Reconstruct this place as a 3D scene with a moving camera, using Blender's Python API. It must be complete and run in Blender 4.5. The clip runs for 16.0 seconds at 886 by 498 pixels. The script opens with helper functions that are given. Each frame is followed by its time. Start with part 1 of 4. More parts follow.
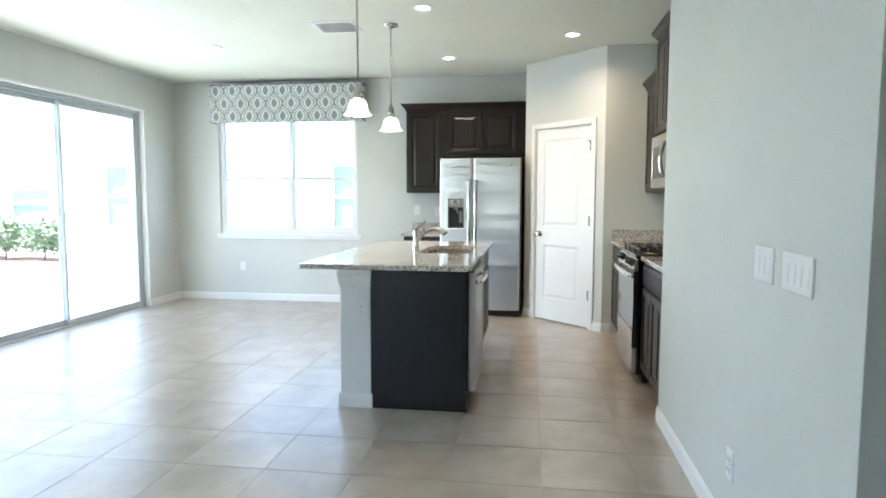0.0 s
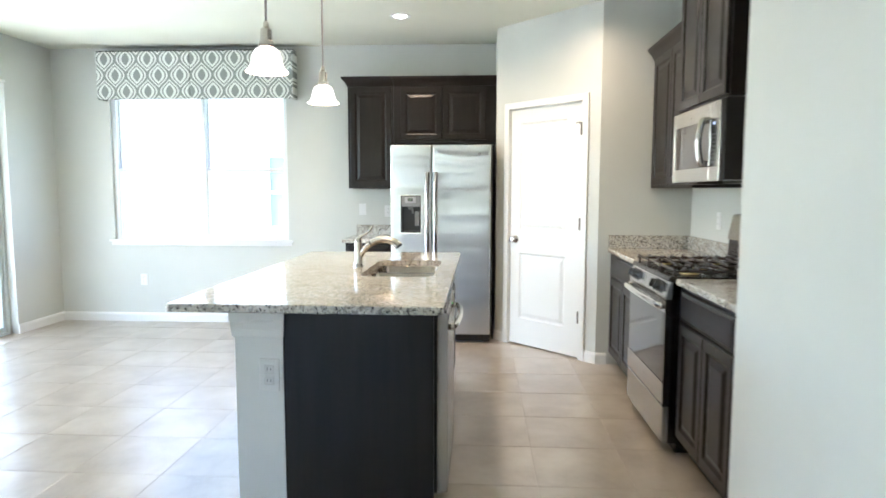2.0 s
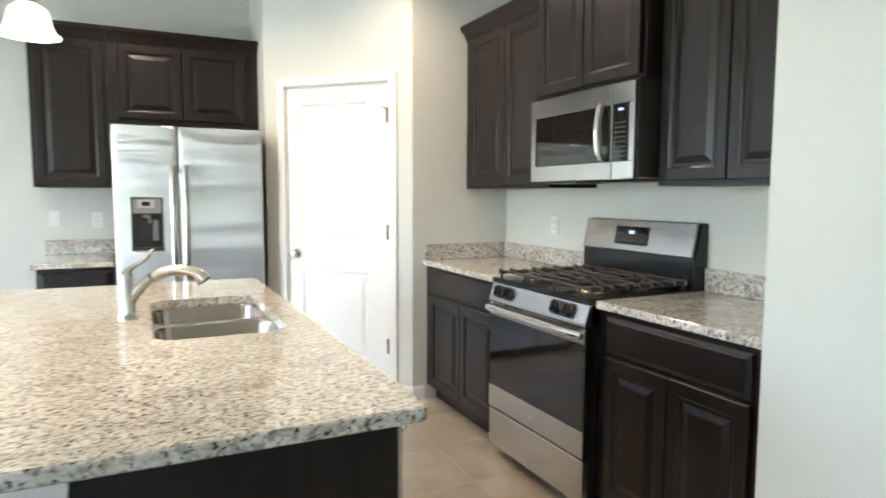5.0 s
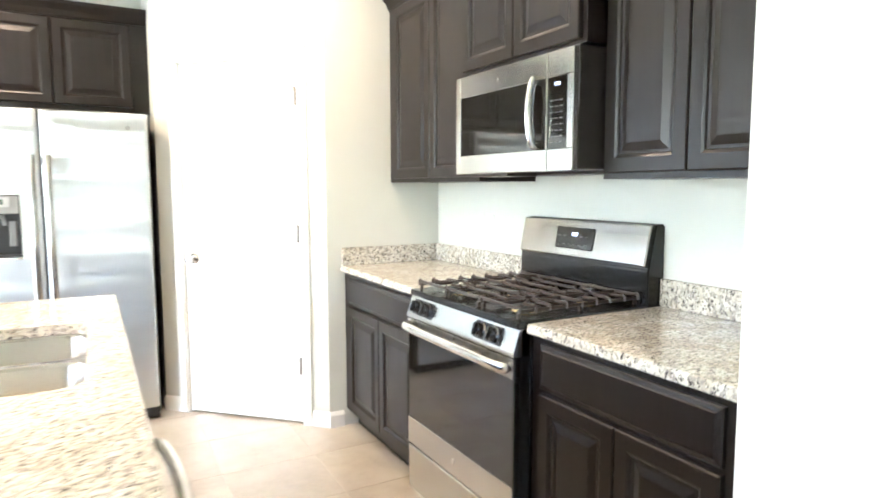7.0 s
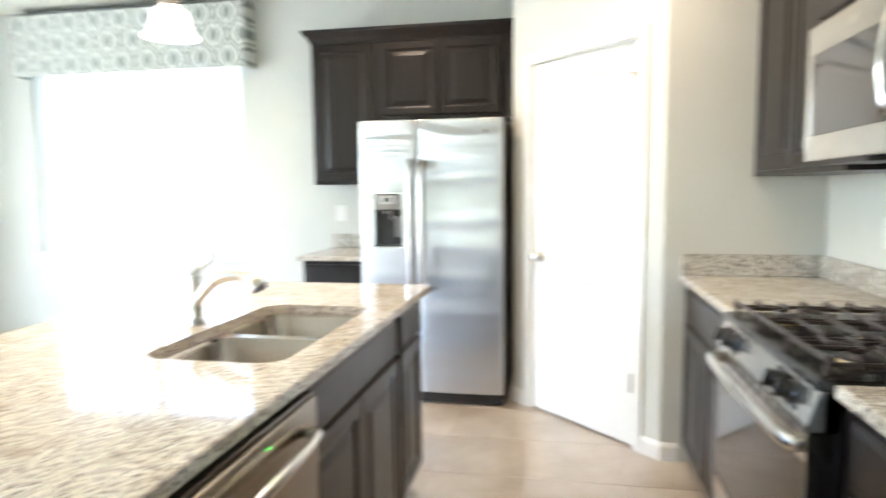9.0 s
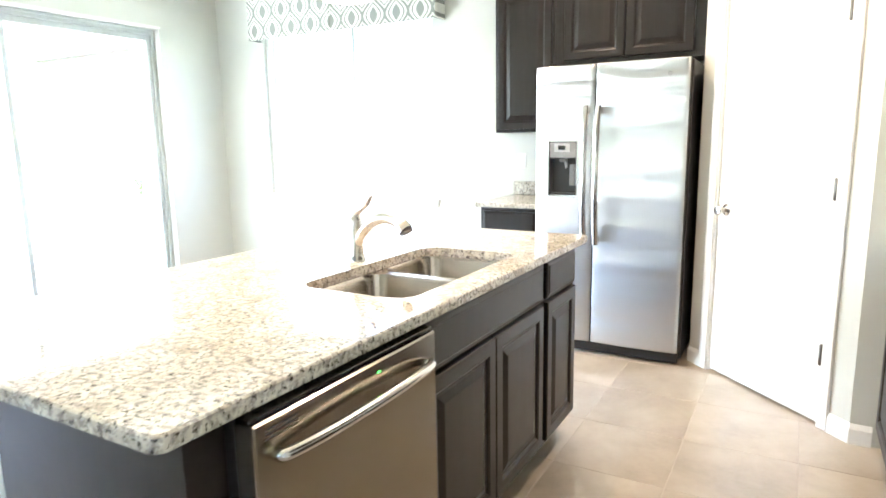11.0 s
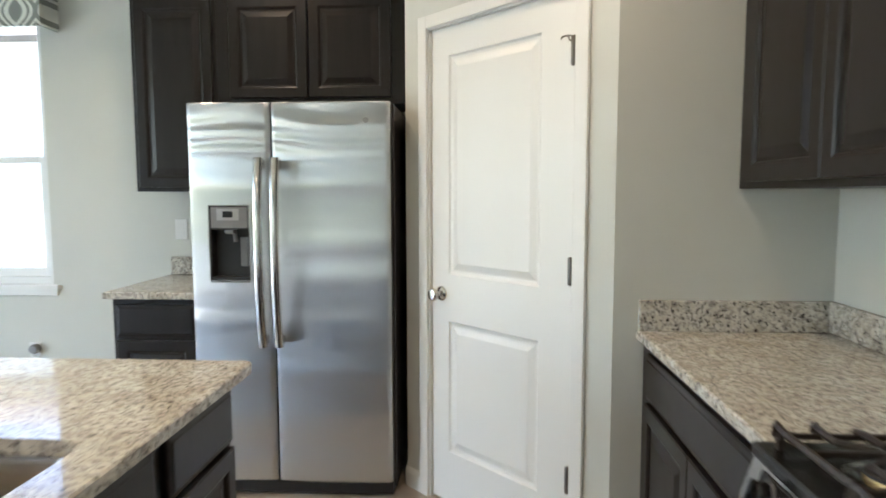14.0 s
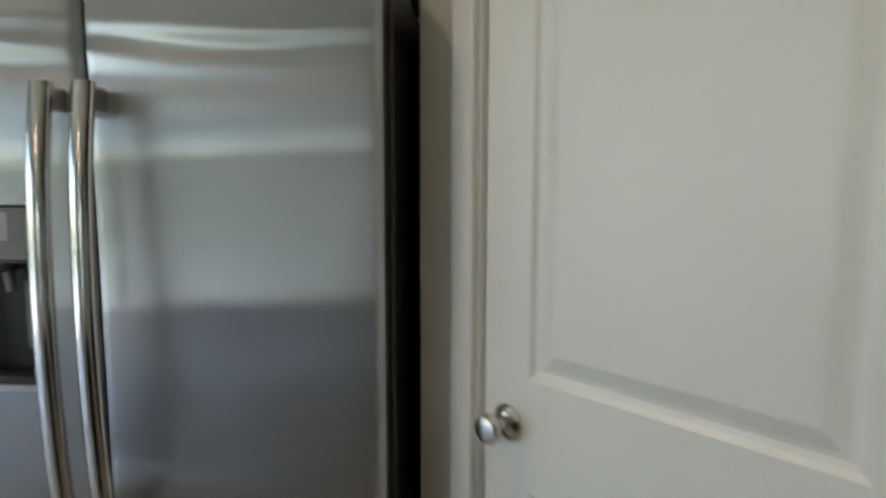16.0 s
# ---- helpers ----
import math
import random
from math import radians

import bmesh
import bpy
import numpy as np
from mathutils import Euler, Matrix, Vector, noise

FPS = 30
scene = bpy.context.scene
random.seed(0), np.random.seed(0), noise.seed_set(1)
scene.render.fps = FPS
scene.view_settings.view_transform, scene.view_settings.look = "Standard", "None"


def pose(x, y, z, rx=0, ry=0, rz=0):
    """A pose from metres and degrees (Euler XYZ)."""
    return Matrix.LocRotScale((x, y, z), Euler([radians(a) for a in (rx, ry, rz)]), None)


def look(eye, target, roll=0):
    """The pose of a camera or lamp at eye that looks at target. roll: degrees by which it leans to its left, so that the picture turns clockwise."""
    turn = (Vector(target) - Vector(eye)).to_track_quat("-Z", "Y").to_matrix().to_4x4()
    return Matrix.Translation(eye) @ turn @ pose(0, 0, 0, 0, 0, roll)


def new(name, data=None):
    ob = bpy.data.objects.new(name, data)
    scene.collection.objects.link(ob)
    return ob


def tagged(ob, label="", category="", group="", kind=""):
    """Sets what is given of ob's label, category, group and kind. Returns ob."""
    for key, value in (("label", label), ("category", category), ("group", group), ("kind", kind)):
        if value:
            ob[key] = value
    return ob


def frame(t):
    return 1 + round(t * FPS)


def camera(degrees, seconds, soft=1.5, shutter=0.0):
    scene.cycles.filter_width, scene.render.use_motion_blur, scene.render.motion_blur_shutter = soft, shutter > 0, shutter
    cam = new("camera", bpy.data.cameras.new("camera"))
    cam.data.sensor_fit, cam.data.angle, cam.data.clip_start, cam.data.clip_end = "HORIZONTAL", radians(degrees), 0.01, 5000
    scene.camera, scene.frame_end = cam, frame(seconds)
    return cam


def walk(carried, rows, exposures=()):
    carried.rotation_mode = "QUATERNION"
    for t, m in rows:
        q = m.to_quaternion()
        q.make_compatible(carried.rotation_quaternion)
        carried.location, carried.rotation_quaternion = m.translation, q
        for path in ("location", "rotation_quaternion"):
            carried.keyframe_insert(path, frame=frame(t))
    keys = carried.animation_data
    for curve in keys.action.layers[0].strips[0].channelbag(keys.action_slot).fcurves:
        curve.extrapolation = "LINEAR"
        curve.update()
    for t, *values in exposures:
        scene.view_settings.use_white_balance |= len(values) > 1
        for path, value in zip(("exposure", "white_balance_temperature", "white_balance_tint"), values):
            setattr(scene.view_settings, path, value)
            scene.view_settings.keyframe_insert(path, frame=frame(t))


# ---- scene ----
cam = camera(70.9, 16.0, soft=1.6, shutter=0.65)
PATH = [
    (0, (0.077, 0.716, 1.327), (-0.204, 2.689, 1.16), 0.1),
    (0.5, (0.072, 0.989, 1.336), (-0.159, 2.968, 1.162), 0.0),
    (1, (0.026, 1.282, 1.324), (-0.174, 3.264, 1.144), 0.1),
    (1.5, (-0.052, 1.655, 1.33), (-0.201, 3.641, 1.15), 0.1),
    (2, (-0.135, 2.079, 1.347), (-0.256, 4.067, 1.162), 0.1),
    (2.5, (-0.306, 2.484, 1.348), (-0.415, 4.472, 1.159), -0.0),
    (3, (-0.468, 2.836, 1.359), (-0.483, 4.827, 1.169), 0.1),
    (3.5, (-0.621, 3.089, 1.369), (-0.488, 5.075, 1.18), 0.1),
    (4, (-0.771, 3.208, 1.366), (-0.318, 5.147, 1.178), 0.2),
    (4.5, (-0.803, 3.25, 1.342), (-0.082, 5.107, 1.168), 0.3),
    (5, (-0.778, 3.279, 1.333), (0.089, 5.073, 1.159), 0.2),
    (5.2, (-0.747, 3.307, 1.331), (0.162, 5.08, 1.157), 0.1),
    (7.3, (-0.182, 3.739, 1.345), (0.798, 5.471, 1.148), 0.0),
    (7.5, (-0.052, 3.795, 1.335), (0.909, 5.538, 1.145), 0.0),
    (8, (0.191, 3.94, 1.338), (1.046, 5.739, 1.151), -0.1),
    (8.5, (0.323, 3.951, 1.328), (0.546, 5.93, 1.145), -0.3),
    (9, (0.278, 3.843, 1.32), (-0.089, 5.8, 1.135), -0.6),
    (9.5, (0.355, 3.793, 1.272), (-0.481, 5.6, 1.085), -0.9),
    (9.7, (0.381, 3.778, 1.242), (-0.566, 5.528, 1.037), -1.0),
    (11.8, (0.527, 4.044, 1.414), (-0.446, 5.75, 1.036), -1.1),
    (12, (0.515, 4.105, 1.427), (-0.342, 5.879, 1.085), -1.0),
    (12.5, (0.496, 4.22, 1.38), (-0.091, 6.115, 1.126), -0.5),
    (13, (0.424, 4.389, 1.388), (0.093, 6.349, 1.167), -0.4),
    (13.5, (0.345, 4.561, 1.363), (0.192, 6.546, 1.176), -0.2),
    (14, (0.323, 4.885, 1.357), (0.212, 6.874, 1.181), -0.1),
    (14.5, (0.328, 5.248, 1.343), (0.195, 7.235, 1.155), -0.3),
    (15, (0.276, 5.651, 1.306), (0.138, 7.641, 1.159), -0.4),
    (15.5, (0.257, 6.098, 1.322), (0.098, 8.084, 1.148), -0.4),
    (16, (0.113, 6.478, 1.354), (0.001, 8.462, 1.13), 0.1),
]
STOPS = [(0, 3.04), (1.0, 3.22), (2.0, 3.3), (2.5, 3.22), (3.0, 3.0), (3.5, 2.78), (4.0, 2.77), (4.5, 3.05), (5.0, 3.36), (5.2, 3.42), (7.3, 4.45), (8, 4.38), (8.5, 4.1), (9, 3.68), (9.5, 3.45), (9.7, 3.5), (11.8, 4.3), (12, 4.2), (12.5, 3.76), (13, 3.25), (13.5, 2.92), (14, 2.64), (15, 2.14), (16, 1.64)]
EXPOSURES = [(t, stops + 0.06, 5560 + 50 * min(t, 4.0), 16.4 + 0.5 * min(t, 4.0) - 1.2 * max(t - 12.5, 0)) for t, stops in STOPS]
walk(cam, [(t, look(eye, target, roll)) for t, eye, target, roll in PATH], EXPOSURES)

# ---- light: sky, sun ----
world = bpy.data.worlds.new("sky")
scene.world = world
world.use_nodes = True
wn = world.node_tree.nodes
sky = wn.new("ShaderNodeTexSky")
sky.sky_type, sky.sun_disc = "NISHITA", False
sky.sun_elevation, sky.sun_rotation = radians(54), radians(256)
world.node_tree.links.new(sky.outputs["Color"], wn["Background"].inputs["Color"])
wn["Background"].inputs["Strength"].default_value = 0.15
sun = new("sun", bpy.data.lights.new("sun", "SUN"))
sun.data.energy, sun.data.angle, sun.data.color = 5.0, radians(0.5), (1.0, 0.95, 0.88)
sun.matrix_basis = look((-0.97 * 11, -0.24 * 11, 15.1), (0, 0, 0))

CAN_WATTS, PENDANT_WATTS = 1.25, 0.75
WARM = (1.0, 0.73, 0.43)


# ---- materials ----
class Nodes:
    """A node material under construction."""

    def __init__(self, name):
        self.mat = bpy.data.materials.new(name)
        self.mat.use_nodes = True
        self.t = self.mat.node_tree
        self.b = self.t.nodes["Principled BSDF"]
        self.co = self.add("ShaderNodeTexCoord").outputs["Object"]

    def add(self, kind, **sockets):
        n = self.t.nodes.new(kind)
        for key, value in sockets.items():
            self.put(n.inputs[key], value)
        return n

    def put(self, socket, value):
        if isinstance(value, bpy.types.NodeSocket):
            self.t.links.new(value, socket)
        else:
            socket.default_value = value

    def noise(self, scale, detail=3.0, rough=0.55, stretch=None, co=None, warp=0.0):
        co = co or self.co
        if stretch:
            m = self.add("ShaderNodeMapping")
            self.put(m.inputs["Vector"], co)
            m.inputs["Scale"].default_value = stretch
            co = m.outputs["Vector"]
        n = self.add("ShaderNodeTexNoise")
        self.put(n.inputs["Vector"], co)
        n.inputs["Scale"].default_value, n.inputs["Detail"].default_value = scale, detail
        n.inputs["Roughness"].default_value, n.inputs["Distortion"].default_value = rough, warp
        return n.outputs["Fac"]

    def ramp(self, fac, *stops):
        r = self.add("ShaderNodeValToRGB")
        self.put(r.inputs["Fac"], fac)
        e = r.color_ramp.elements
        while len(e) < len(stops):
            e.new(0.5)
        for k, (at, c) in zip(e, stops):
            k.position, k.color = at, (*c, 1) if len(c) == 3 else c
        return r.outputs["Color"]

    def grey(self, fac, a, b, lo=0.0, hi=1.0):
        m = self.add("ShaderNodeMapRange")
        self.put(m.inputs["Value"], fac)
        for key, v in (("From Min", a), ("From Max", b), ("To Min", lo), ("To Max", hi)):
            m.inputs[key].default_value = v
        return m.outputs["Result"]

    def mix(self, fac, a, b, blend="MIX"):
        m = self.add("ShaderNodeMix")
        m.data_type, m.blend_type = "RGBA", blend
        self.put(m.inputs[0], fac)
        for socket, v in ((m.inputs[6], a), (m.inputs[7], b)):
            self.put(socket, (*v, 1) if isinstance(v, tuple) and len(v) == 3 else v)
        return m.outputs[2]

    def math(self, op, a, b=0.0, c=0.0):
        m = self.add("ShaderNodeMath")
        m.operation = op
        for socket, v in zip(m.inputs, (a, b, c)):
            self.put(socket, v)
        return m.outputs[0]

    def bump(self, height, strength, distance, normal=None):
        n = self.add("ShaderNodeBump")
        self.put(n.inputs["Height"], height)
        n.inputs["Strength"].default_value, n.inputs["Distance"].default_value = strength, distance
        if normal:
            self.put(n.inputs["Normal"], normal)
        self.put(self.b.inputs["Normal"], n.outputs["Normal"])
        return n.outputs["Normal"]

    def set(self, **values):
        for key, v in values.items():
            self.put(self.b.inputs[key.replace("_", " ")], (*v, 1) if isinstance(v, tuple) and len(v) == 3 else v)
        return self.mat


def paint(name, colour, rough=0.6, texture=0.0006, scale=180, vary=0.03):
    """Rolled wall paint: a fine stipple and faint unevenness."""
    n = Nodes(name)
    big = n.noise(1.3, 3)
    dark, light = tuple(c * (1 - vary) for c in colour), tuple(min(1, c * (1 + vary)) for c in colour)
    n.bump(n.noise(scale, 4, 0.6), 0.35, texture)
    return n.set(Base_Color=n.ramp(big, (0.3, dark), (0.7, light)), Roughness=n.grey(n.noise(9), 0.3, 0.7, rough - 0.05, rough + 0.05))


def plain(name, colour, rough=0.4, metal=0.0, vary=0.06, scale=25):
    n = Nodes(name)
    f = n.noise(scale, 4)
    dark, light = tuple(c * (1 - vary) for c in colour), tuple(min(1, c * (1 + vary)) for c in colour)
    return n.set(Base_Color=n.ramp(f, (0.3, dark), (0.7, light)), Metallic=metal, Roughness=n.grey(n.noise(scale * 3), 0.3, 0.7, max(0.02, rough - 0.05), rough + 0.05))


def stainless(name, colour=(0.54, 0.51, 0.465), rough=0.21, grain=(700, 700, 6), sheen=0.5, relief=0.06, waves=0.0):
    """Brushed steel: long fine grain, and a slow waviness in large sheets."""
    n = Nodes(name)
    g = n.noise(1.0, 2, 0.6, stretch=grain)
    tint = n.ramp(n.noise(2.5, 2), (0.3, tuple(c * 0.985 for c in colour)), (0.7, colour))
    if relief:
        n.bump(g, relief, 0.0004)
        tint = n.ramp(g, (0.3, tuple(c * 0.93 for c in colour)), (0.7, colour))
    if waves:
        n.bump(n.noise(1.0, 1, 0.4, stretch=(0.6, 0.6, 6.0)), 0.5, waves)
    around = n.add("ShaderNodeTangent")
    around.direction_type, around.axis = "RADIAL", "Z"
    n.put(n.b.inputs["Tangent"], around.outputs[0])
    return n.set(Base_Color=tint, Metallic=1.0,
                 Roughness=n.grey(n.noise(4, 3), 0.3, 0.7, rough - 0.03, rough + 0.05), Anisotropic=sheen)


def granite_material():
    n = Nodes("granite")
    patches = n.noise(14, 4, 0.6, warp=0.8)
    base = n.ramp(patches, (0.30, (0.42, 0.38, 0.31)), (0.44, (0.565, 0.527, 0.445)), (0.58, (0.655, 0.627, 0.553)), (0.75, (0.725, 0.71, 0.66)))
    stretched = n.add("ShaderNodeMapping")
    n.put(stretched.inputs["Vector"], n.co)
    stretched.inputs["Scale"].default_value = (1.0, 1.25, 1.0)
    greys = n.noise(58, 4, 0.62, co=stretched.outputs["Vector"], warp=0.25)
    c1 = n.mix(n.grey(greys, 0.47, 0.62, 0, 0.9), base, (0.27, 0.245, 0.225))
    tans = n.noise(40, 3, 0.6, warp=0.6)
    c2 = n.mix(n.grey(tans, 0.57, 0.67, 0, 0.3), c1, (0.39, 0.325, 0.21))
    specks = n.noise(92, 3, 0.6, co=stretched.outputs["Vector"], warp=0.2)
    c3 = n.mix(n.grey(specks, 0.56, 0.635), c2, (0.038, 0.035, 0.036))
    white = n.noise(120, 2, 0.5)
    c4 = n.mix(n.grey(white, 0.64, 0.70, 0, 0.7), c3, (0.85, 0.84, 0.80))
    n.bump(n.noise(160, 2), 0.05, 0.0003)
    return n.set(Base_Color=c4, Roughness=n.grey(n.noise(30), 0.3, 0.7, 0.05, 0.10), Specular_IOR_Level=0.58)


def tile_material():
    n = Nodes("porcelain_tile")
    info = n.add("ShaderNodeObjectInfo")
    shift = n.add("ShaderNodeVectorMath")
    shift.operation = "SCALE"
    n.put(shift.inputs[0], info.outputs["Location"])
    shift.inputs["Scale"].default_value = 7.31
    co = n.add("ShaderNodeVectorMath")
    n.put(co.inputs[0], n.co)
    n.put(co.inputs[1], shift.outputs[0])
    cloud = n.noise(3.0, 5, 0.58, co=co.outputs[0], warp=0.2)
    fine = n.noise(38, 4, 0.7, co=co.outputs[0])
    c = n.ramp(cloud, (0.30, (0.275, 0.223, 0.160)), (0.50, (0.39, 0.336, 0.262)), (0.68, (0.49, 0.44, 0.365)))
    c = n.mix(n.grey(fine, 0.35, 0.7, 0, 0.22), c, (0.48, 0.44, 0.38))
    tone = n.grey(info.outputs["Random"], 0, 1, 0.93, 1.06)
    c = n.mix(1.0, c, n.ramp(tone, (0.0, (0, 0, 0)), (1.0, (1, 1, 1))), "MULTIPLY")
    n.bump(n.noise(9, 3, 0.5, co=co.outputs[0]), 0.10, 0.0005)
    return n.set(Base_Color=c, Roughness=n.grey(cloud, 0.3, 0.7, 0.295, 0.34), Specular_IOR_Level=1.0, Coat_Weight=0.6, Coat_Roughness=0.30)


def cabinet_material():
    n = Nodes("espresso_wood")
    grain = n.noise(1.0, 4, 0.6, stretch=(26, 26, 2.2))
    n.bump(grain, 0.03, 0.0004)
    return n.set(Base_Color=n.ramp(grain, (0.3, (0.0062, 0.0042, 0.0037)), (0.7, (0.0125, 0.0086, 0.0074))),
                 Roughness=n.grey(n.noise(12), 0.3, 0.7, 0.31, 0.35), Specular_IOR_Level=0.36)


def valance_material():
    """Woven ogee lattice: nested rings about a grey drop, columns staggered by half."""
    n = Nodes("ogee_fabric")
    sep = n.add("ShaderNodeSeparateXYZ")
    n.put(sep.inputs[0], n.co)
    a, b = 0.2178, 0.156
    x = n.math("SUBTRACT", n.math("MODULO", n.math("ADD", sep.outputs["X"], a * 40.5 + 0.1156), a), a / 2)
    w = n.math("MULTIPLY", n.math("ADD", n.math("COSINE", n.math("MULTIPLY", sep.outputs["Z"], math.pi / b)), 1.0), a / 4)
    v = n.math("DIVIDE", n.math("ABSOLUTE", n.math("SUBTRACT", n.math("ABSOLUTE", x), w)), a / 2)
    grey, white = (0.25, 0.27, 0.245), (0.78, 0.80, 0.74)
    r = n.ramp(v, (0.0, grey), (0.12, white), (0.28, grey), (0.42, white), (0.66, grey))
    r.node.color_ramp.interpolation = "CONSTANT"
    weave = n.noise(600, 2)
    n.bump(weave, 0.4, 0.0008)
    return n.set(Base_Color=n.mix(n.grey(weave, 0.3, 0.7, 0, 0.18), r, (0.5, 0.52, 0.48)), Roughness=0.9)


def glass_material(name="window_glass"):
    n = Nodes(name)
    clear, gloss, both = n.add("ShaderNodeBsdfTransparent"), n.add("ShaderNodeBsdfGlossy"), n.add("ShaderNodeMixShader")
    clear.inputs["Color"].default_value = (0.938, 0.967, 0.948, 1)
    gloss.inputs["Roughness"].default_value = 0.02
    facing = n.add("ShaderNodeLayerWeight", Blend=0.5)
    n.put(both.inputs[0], n.math("MULTIPLY_ADD", n.math("POWER", facing.outputs["Facing"], 5.0), 0.6, 0.035))
    n.put(both.inputs[1], clear.outputs[0])
    n.put(both.inputs[2], gloss.outputs[0])
    n.put(n.t.nodes["Material Output"].inputs["Surface"], both.outputs[0])
    return n.mat


def glow(name, colour, strength):
    n = Nodes(name)
    return n.set(Base_Color=colour, Emission_Color=colour, Emission_Strength=strength, Roughness=0.3)


def leaf_material():
    n = Nodes("shrub_leaf")
    f = n.noise(6, 3)
    return n.set(Base_Color=n.ramp(f, (0.3, (0.09, 0.13, 0.045)), (0.7, (0.17, 0.225, 0.09))), Roughness=0.5)


def lawn_material():
    n = Nodes("lawn")
    f = n.noise(3, 6, 0.7)
    n.bump(n.noise(60, 4), 0.6, 0.02)
    return n.set(Base_Color=n.ramp(f, (0.3, (0.10, 0.125, 0.06)), (0.7, (0.16, 0.185, 0.10))), Roughness=0.9)


WALL = paint("wall_paint", (0.613, 0.621, 0.575))
CEIL = paint("ceiling_paint", (0.77, 0.78, 0.655), 0.8, 0.0022, 45)
TRIM = paint("trim_enamel", (0.80, 0.80, 0.775), 0.36, 0.0002, 60, 0.015)
KNEE = paint("knee_wall_paint", (0.76, 0.765, 0.75))
GRANITE, TILE, WOOD = granite_material(), tile_material(), cabinet_material()
GROUT = paint("grout", (0.50, 0.455, 0.40), 0.9, 0.0008, 300, 0.08)
STEEL = stainless("brushed_steel")
STEEL_DOOR = stainless("fridge_steel", (0.62, 0.62, 0.615), 0.335, (900, 900, 5), 1.0, 0.0, 0.030)
STEEL_FLAT = stainless("brushed_steel_sideways", (0.52, 0.50, 0.465), 0.21, (6, 6, 700))
SINK_STEEL = stainless("sink_steel", (0.60, 0.53, 0.455), 0.20, (300, 20, 300))
ROD = plain("brushed_nickel", (0.33, 0.31, 0.28), 0.42, 1.0)
NICKEL = plain("satin_nickel", (0.60, 0.57, 0.52), 0.2, 1.0)
HINGE = plain("hinge_nickel", (0.25, 0.235, 0.21), 0.4, 1.0)
CHROME = plain("polished_steel", (0.62, 0.60, 0.57), 0.17, 1.0)
BLACK = plain("black_enamel", (0.012, 0.012, 0.013), 0.2)
BLACK_GLASS = plain("black_glass", (0.012, 0.011, 0.010), 0.04, 0.0, 0.0)
BLACK_GLASS.node_tree.nodes["Principled BSDF"].inputs["Specular IOR Level"].default_value = 0.75
CASE = plain("dark_painted_steel", (0.036, 0.031, 0.029), 0.34)
BLACK_MATTE = plain("black_plastic", (0.018, 0.018, 0.019), 0.45)
IRON = plain("cast_iron", (0.040, 0.030, 0.025), 0.36, 0.0, 0.2, 90)
SIDE = plain("charcoal_steel_side", (0.030, 0.029, 0.030), 0.4)
PLATE = plain("white_plastic", (0.78, 0.78, 0.76), 0.35, 0.0, 0.01)
GREYPLATE = plain("grey_plastic", (0.20, 0.20, 0.20), 0.4)
KEYPRINT = plain("key_print", (0.07, 0.07, 0.07), 0.5)
SILVER = plain("silver_plastic", (0.36, 0.36, 0.37), 0.35)
# dishwasher front: the dark cabinets it mirrors are put into the steel's colour
DW_DIM_STEEL = stainless("steel_with_dark_reflection", (0.28, 0.255, 0.215), 0.21, (6, 6, 700))
VALANCE = valance_material()
GLASS = glass_material()
ALU = plain("slider_aluminium", (0.46, 0.50, 0.49), 0.4, 0.0, 0.04)
VINYL = plain("white_vinyl", (0.80, 0.81, 0.80), 0.35, 0.0, 0.01)
DISPLAY = glow("lit_digits", (0.55, 0.68, 1.0), 0.12)
GREEN_LED = glow("green_led", (0.1, 1.0, 0.1), 0.4)
LAMP_FACE = glow("lamp_lens", (1.0, 0.93, 0.82), 5.0)
SHADE = glow("opal_glass", (1.0, 0.97, 0.92), 0.11)
STUCCO = paint("white_stucco", (0.78, 0.77, 0.74), 0.9, 0.006, 40, 0.05)
CONCRETE = paint("pale_concrete", (0.53, 0.52, 0.495), 0.85, 0.003, 60, 0.08)
PATIO = paint("patio_concrete", (0.47, 0.465, 0.445), 0.85, 0.003, 60, 0.08)
ROOFING = plain("roof_shingle", (0.16, 0.14, 0.13), 0.85, 0.0, 0.3, 6)
DARKPANE = plain("far_window_pane", (0.22, 0.255, 0.235), 0.3, 0.0, 0.1, 2)
LEAF, LAWN = leaf_material(), lawn_material()
BARK = plain("bark", (0.12, 0.09, 0.06), 0.9, 0.0, 0.3, 30)
MULCH = plain("mulch", (0.16, 0.09, 0.06), 0.95, 0.0, 0.4, 40)
BRASS = plain("burner_brass", (0.75, 0.55, 0.25), 0.36, 1.0)


# ---- building blocks ----
def box(bm, x0, x1, y0, y1, z0, z1, bevel=0.0, seg=1):
    v = [bm.verts.new((x, y, z)) for x in (x0, x1) for y in (y0, y1) for z in (z0, z1)]
    fs = [bm.faces.new([v[i] for i in q]) for q in ((0, 1, 3, 2), (4, 6, 7, 5), (0, 4, 5, 1), (2, 3, 7, 6), (0, 2, 6, 4), (1, 5, 7, 3))]
    if bevel:
        es = list({e for f in fs for e in f.edges})
        bmesh.ops.bevel(bm, geom=es, offset=bevel, segments=seg, affect="EDGES", profile=0.5)
    return bm


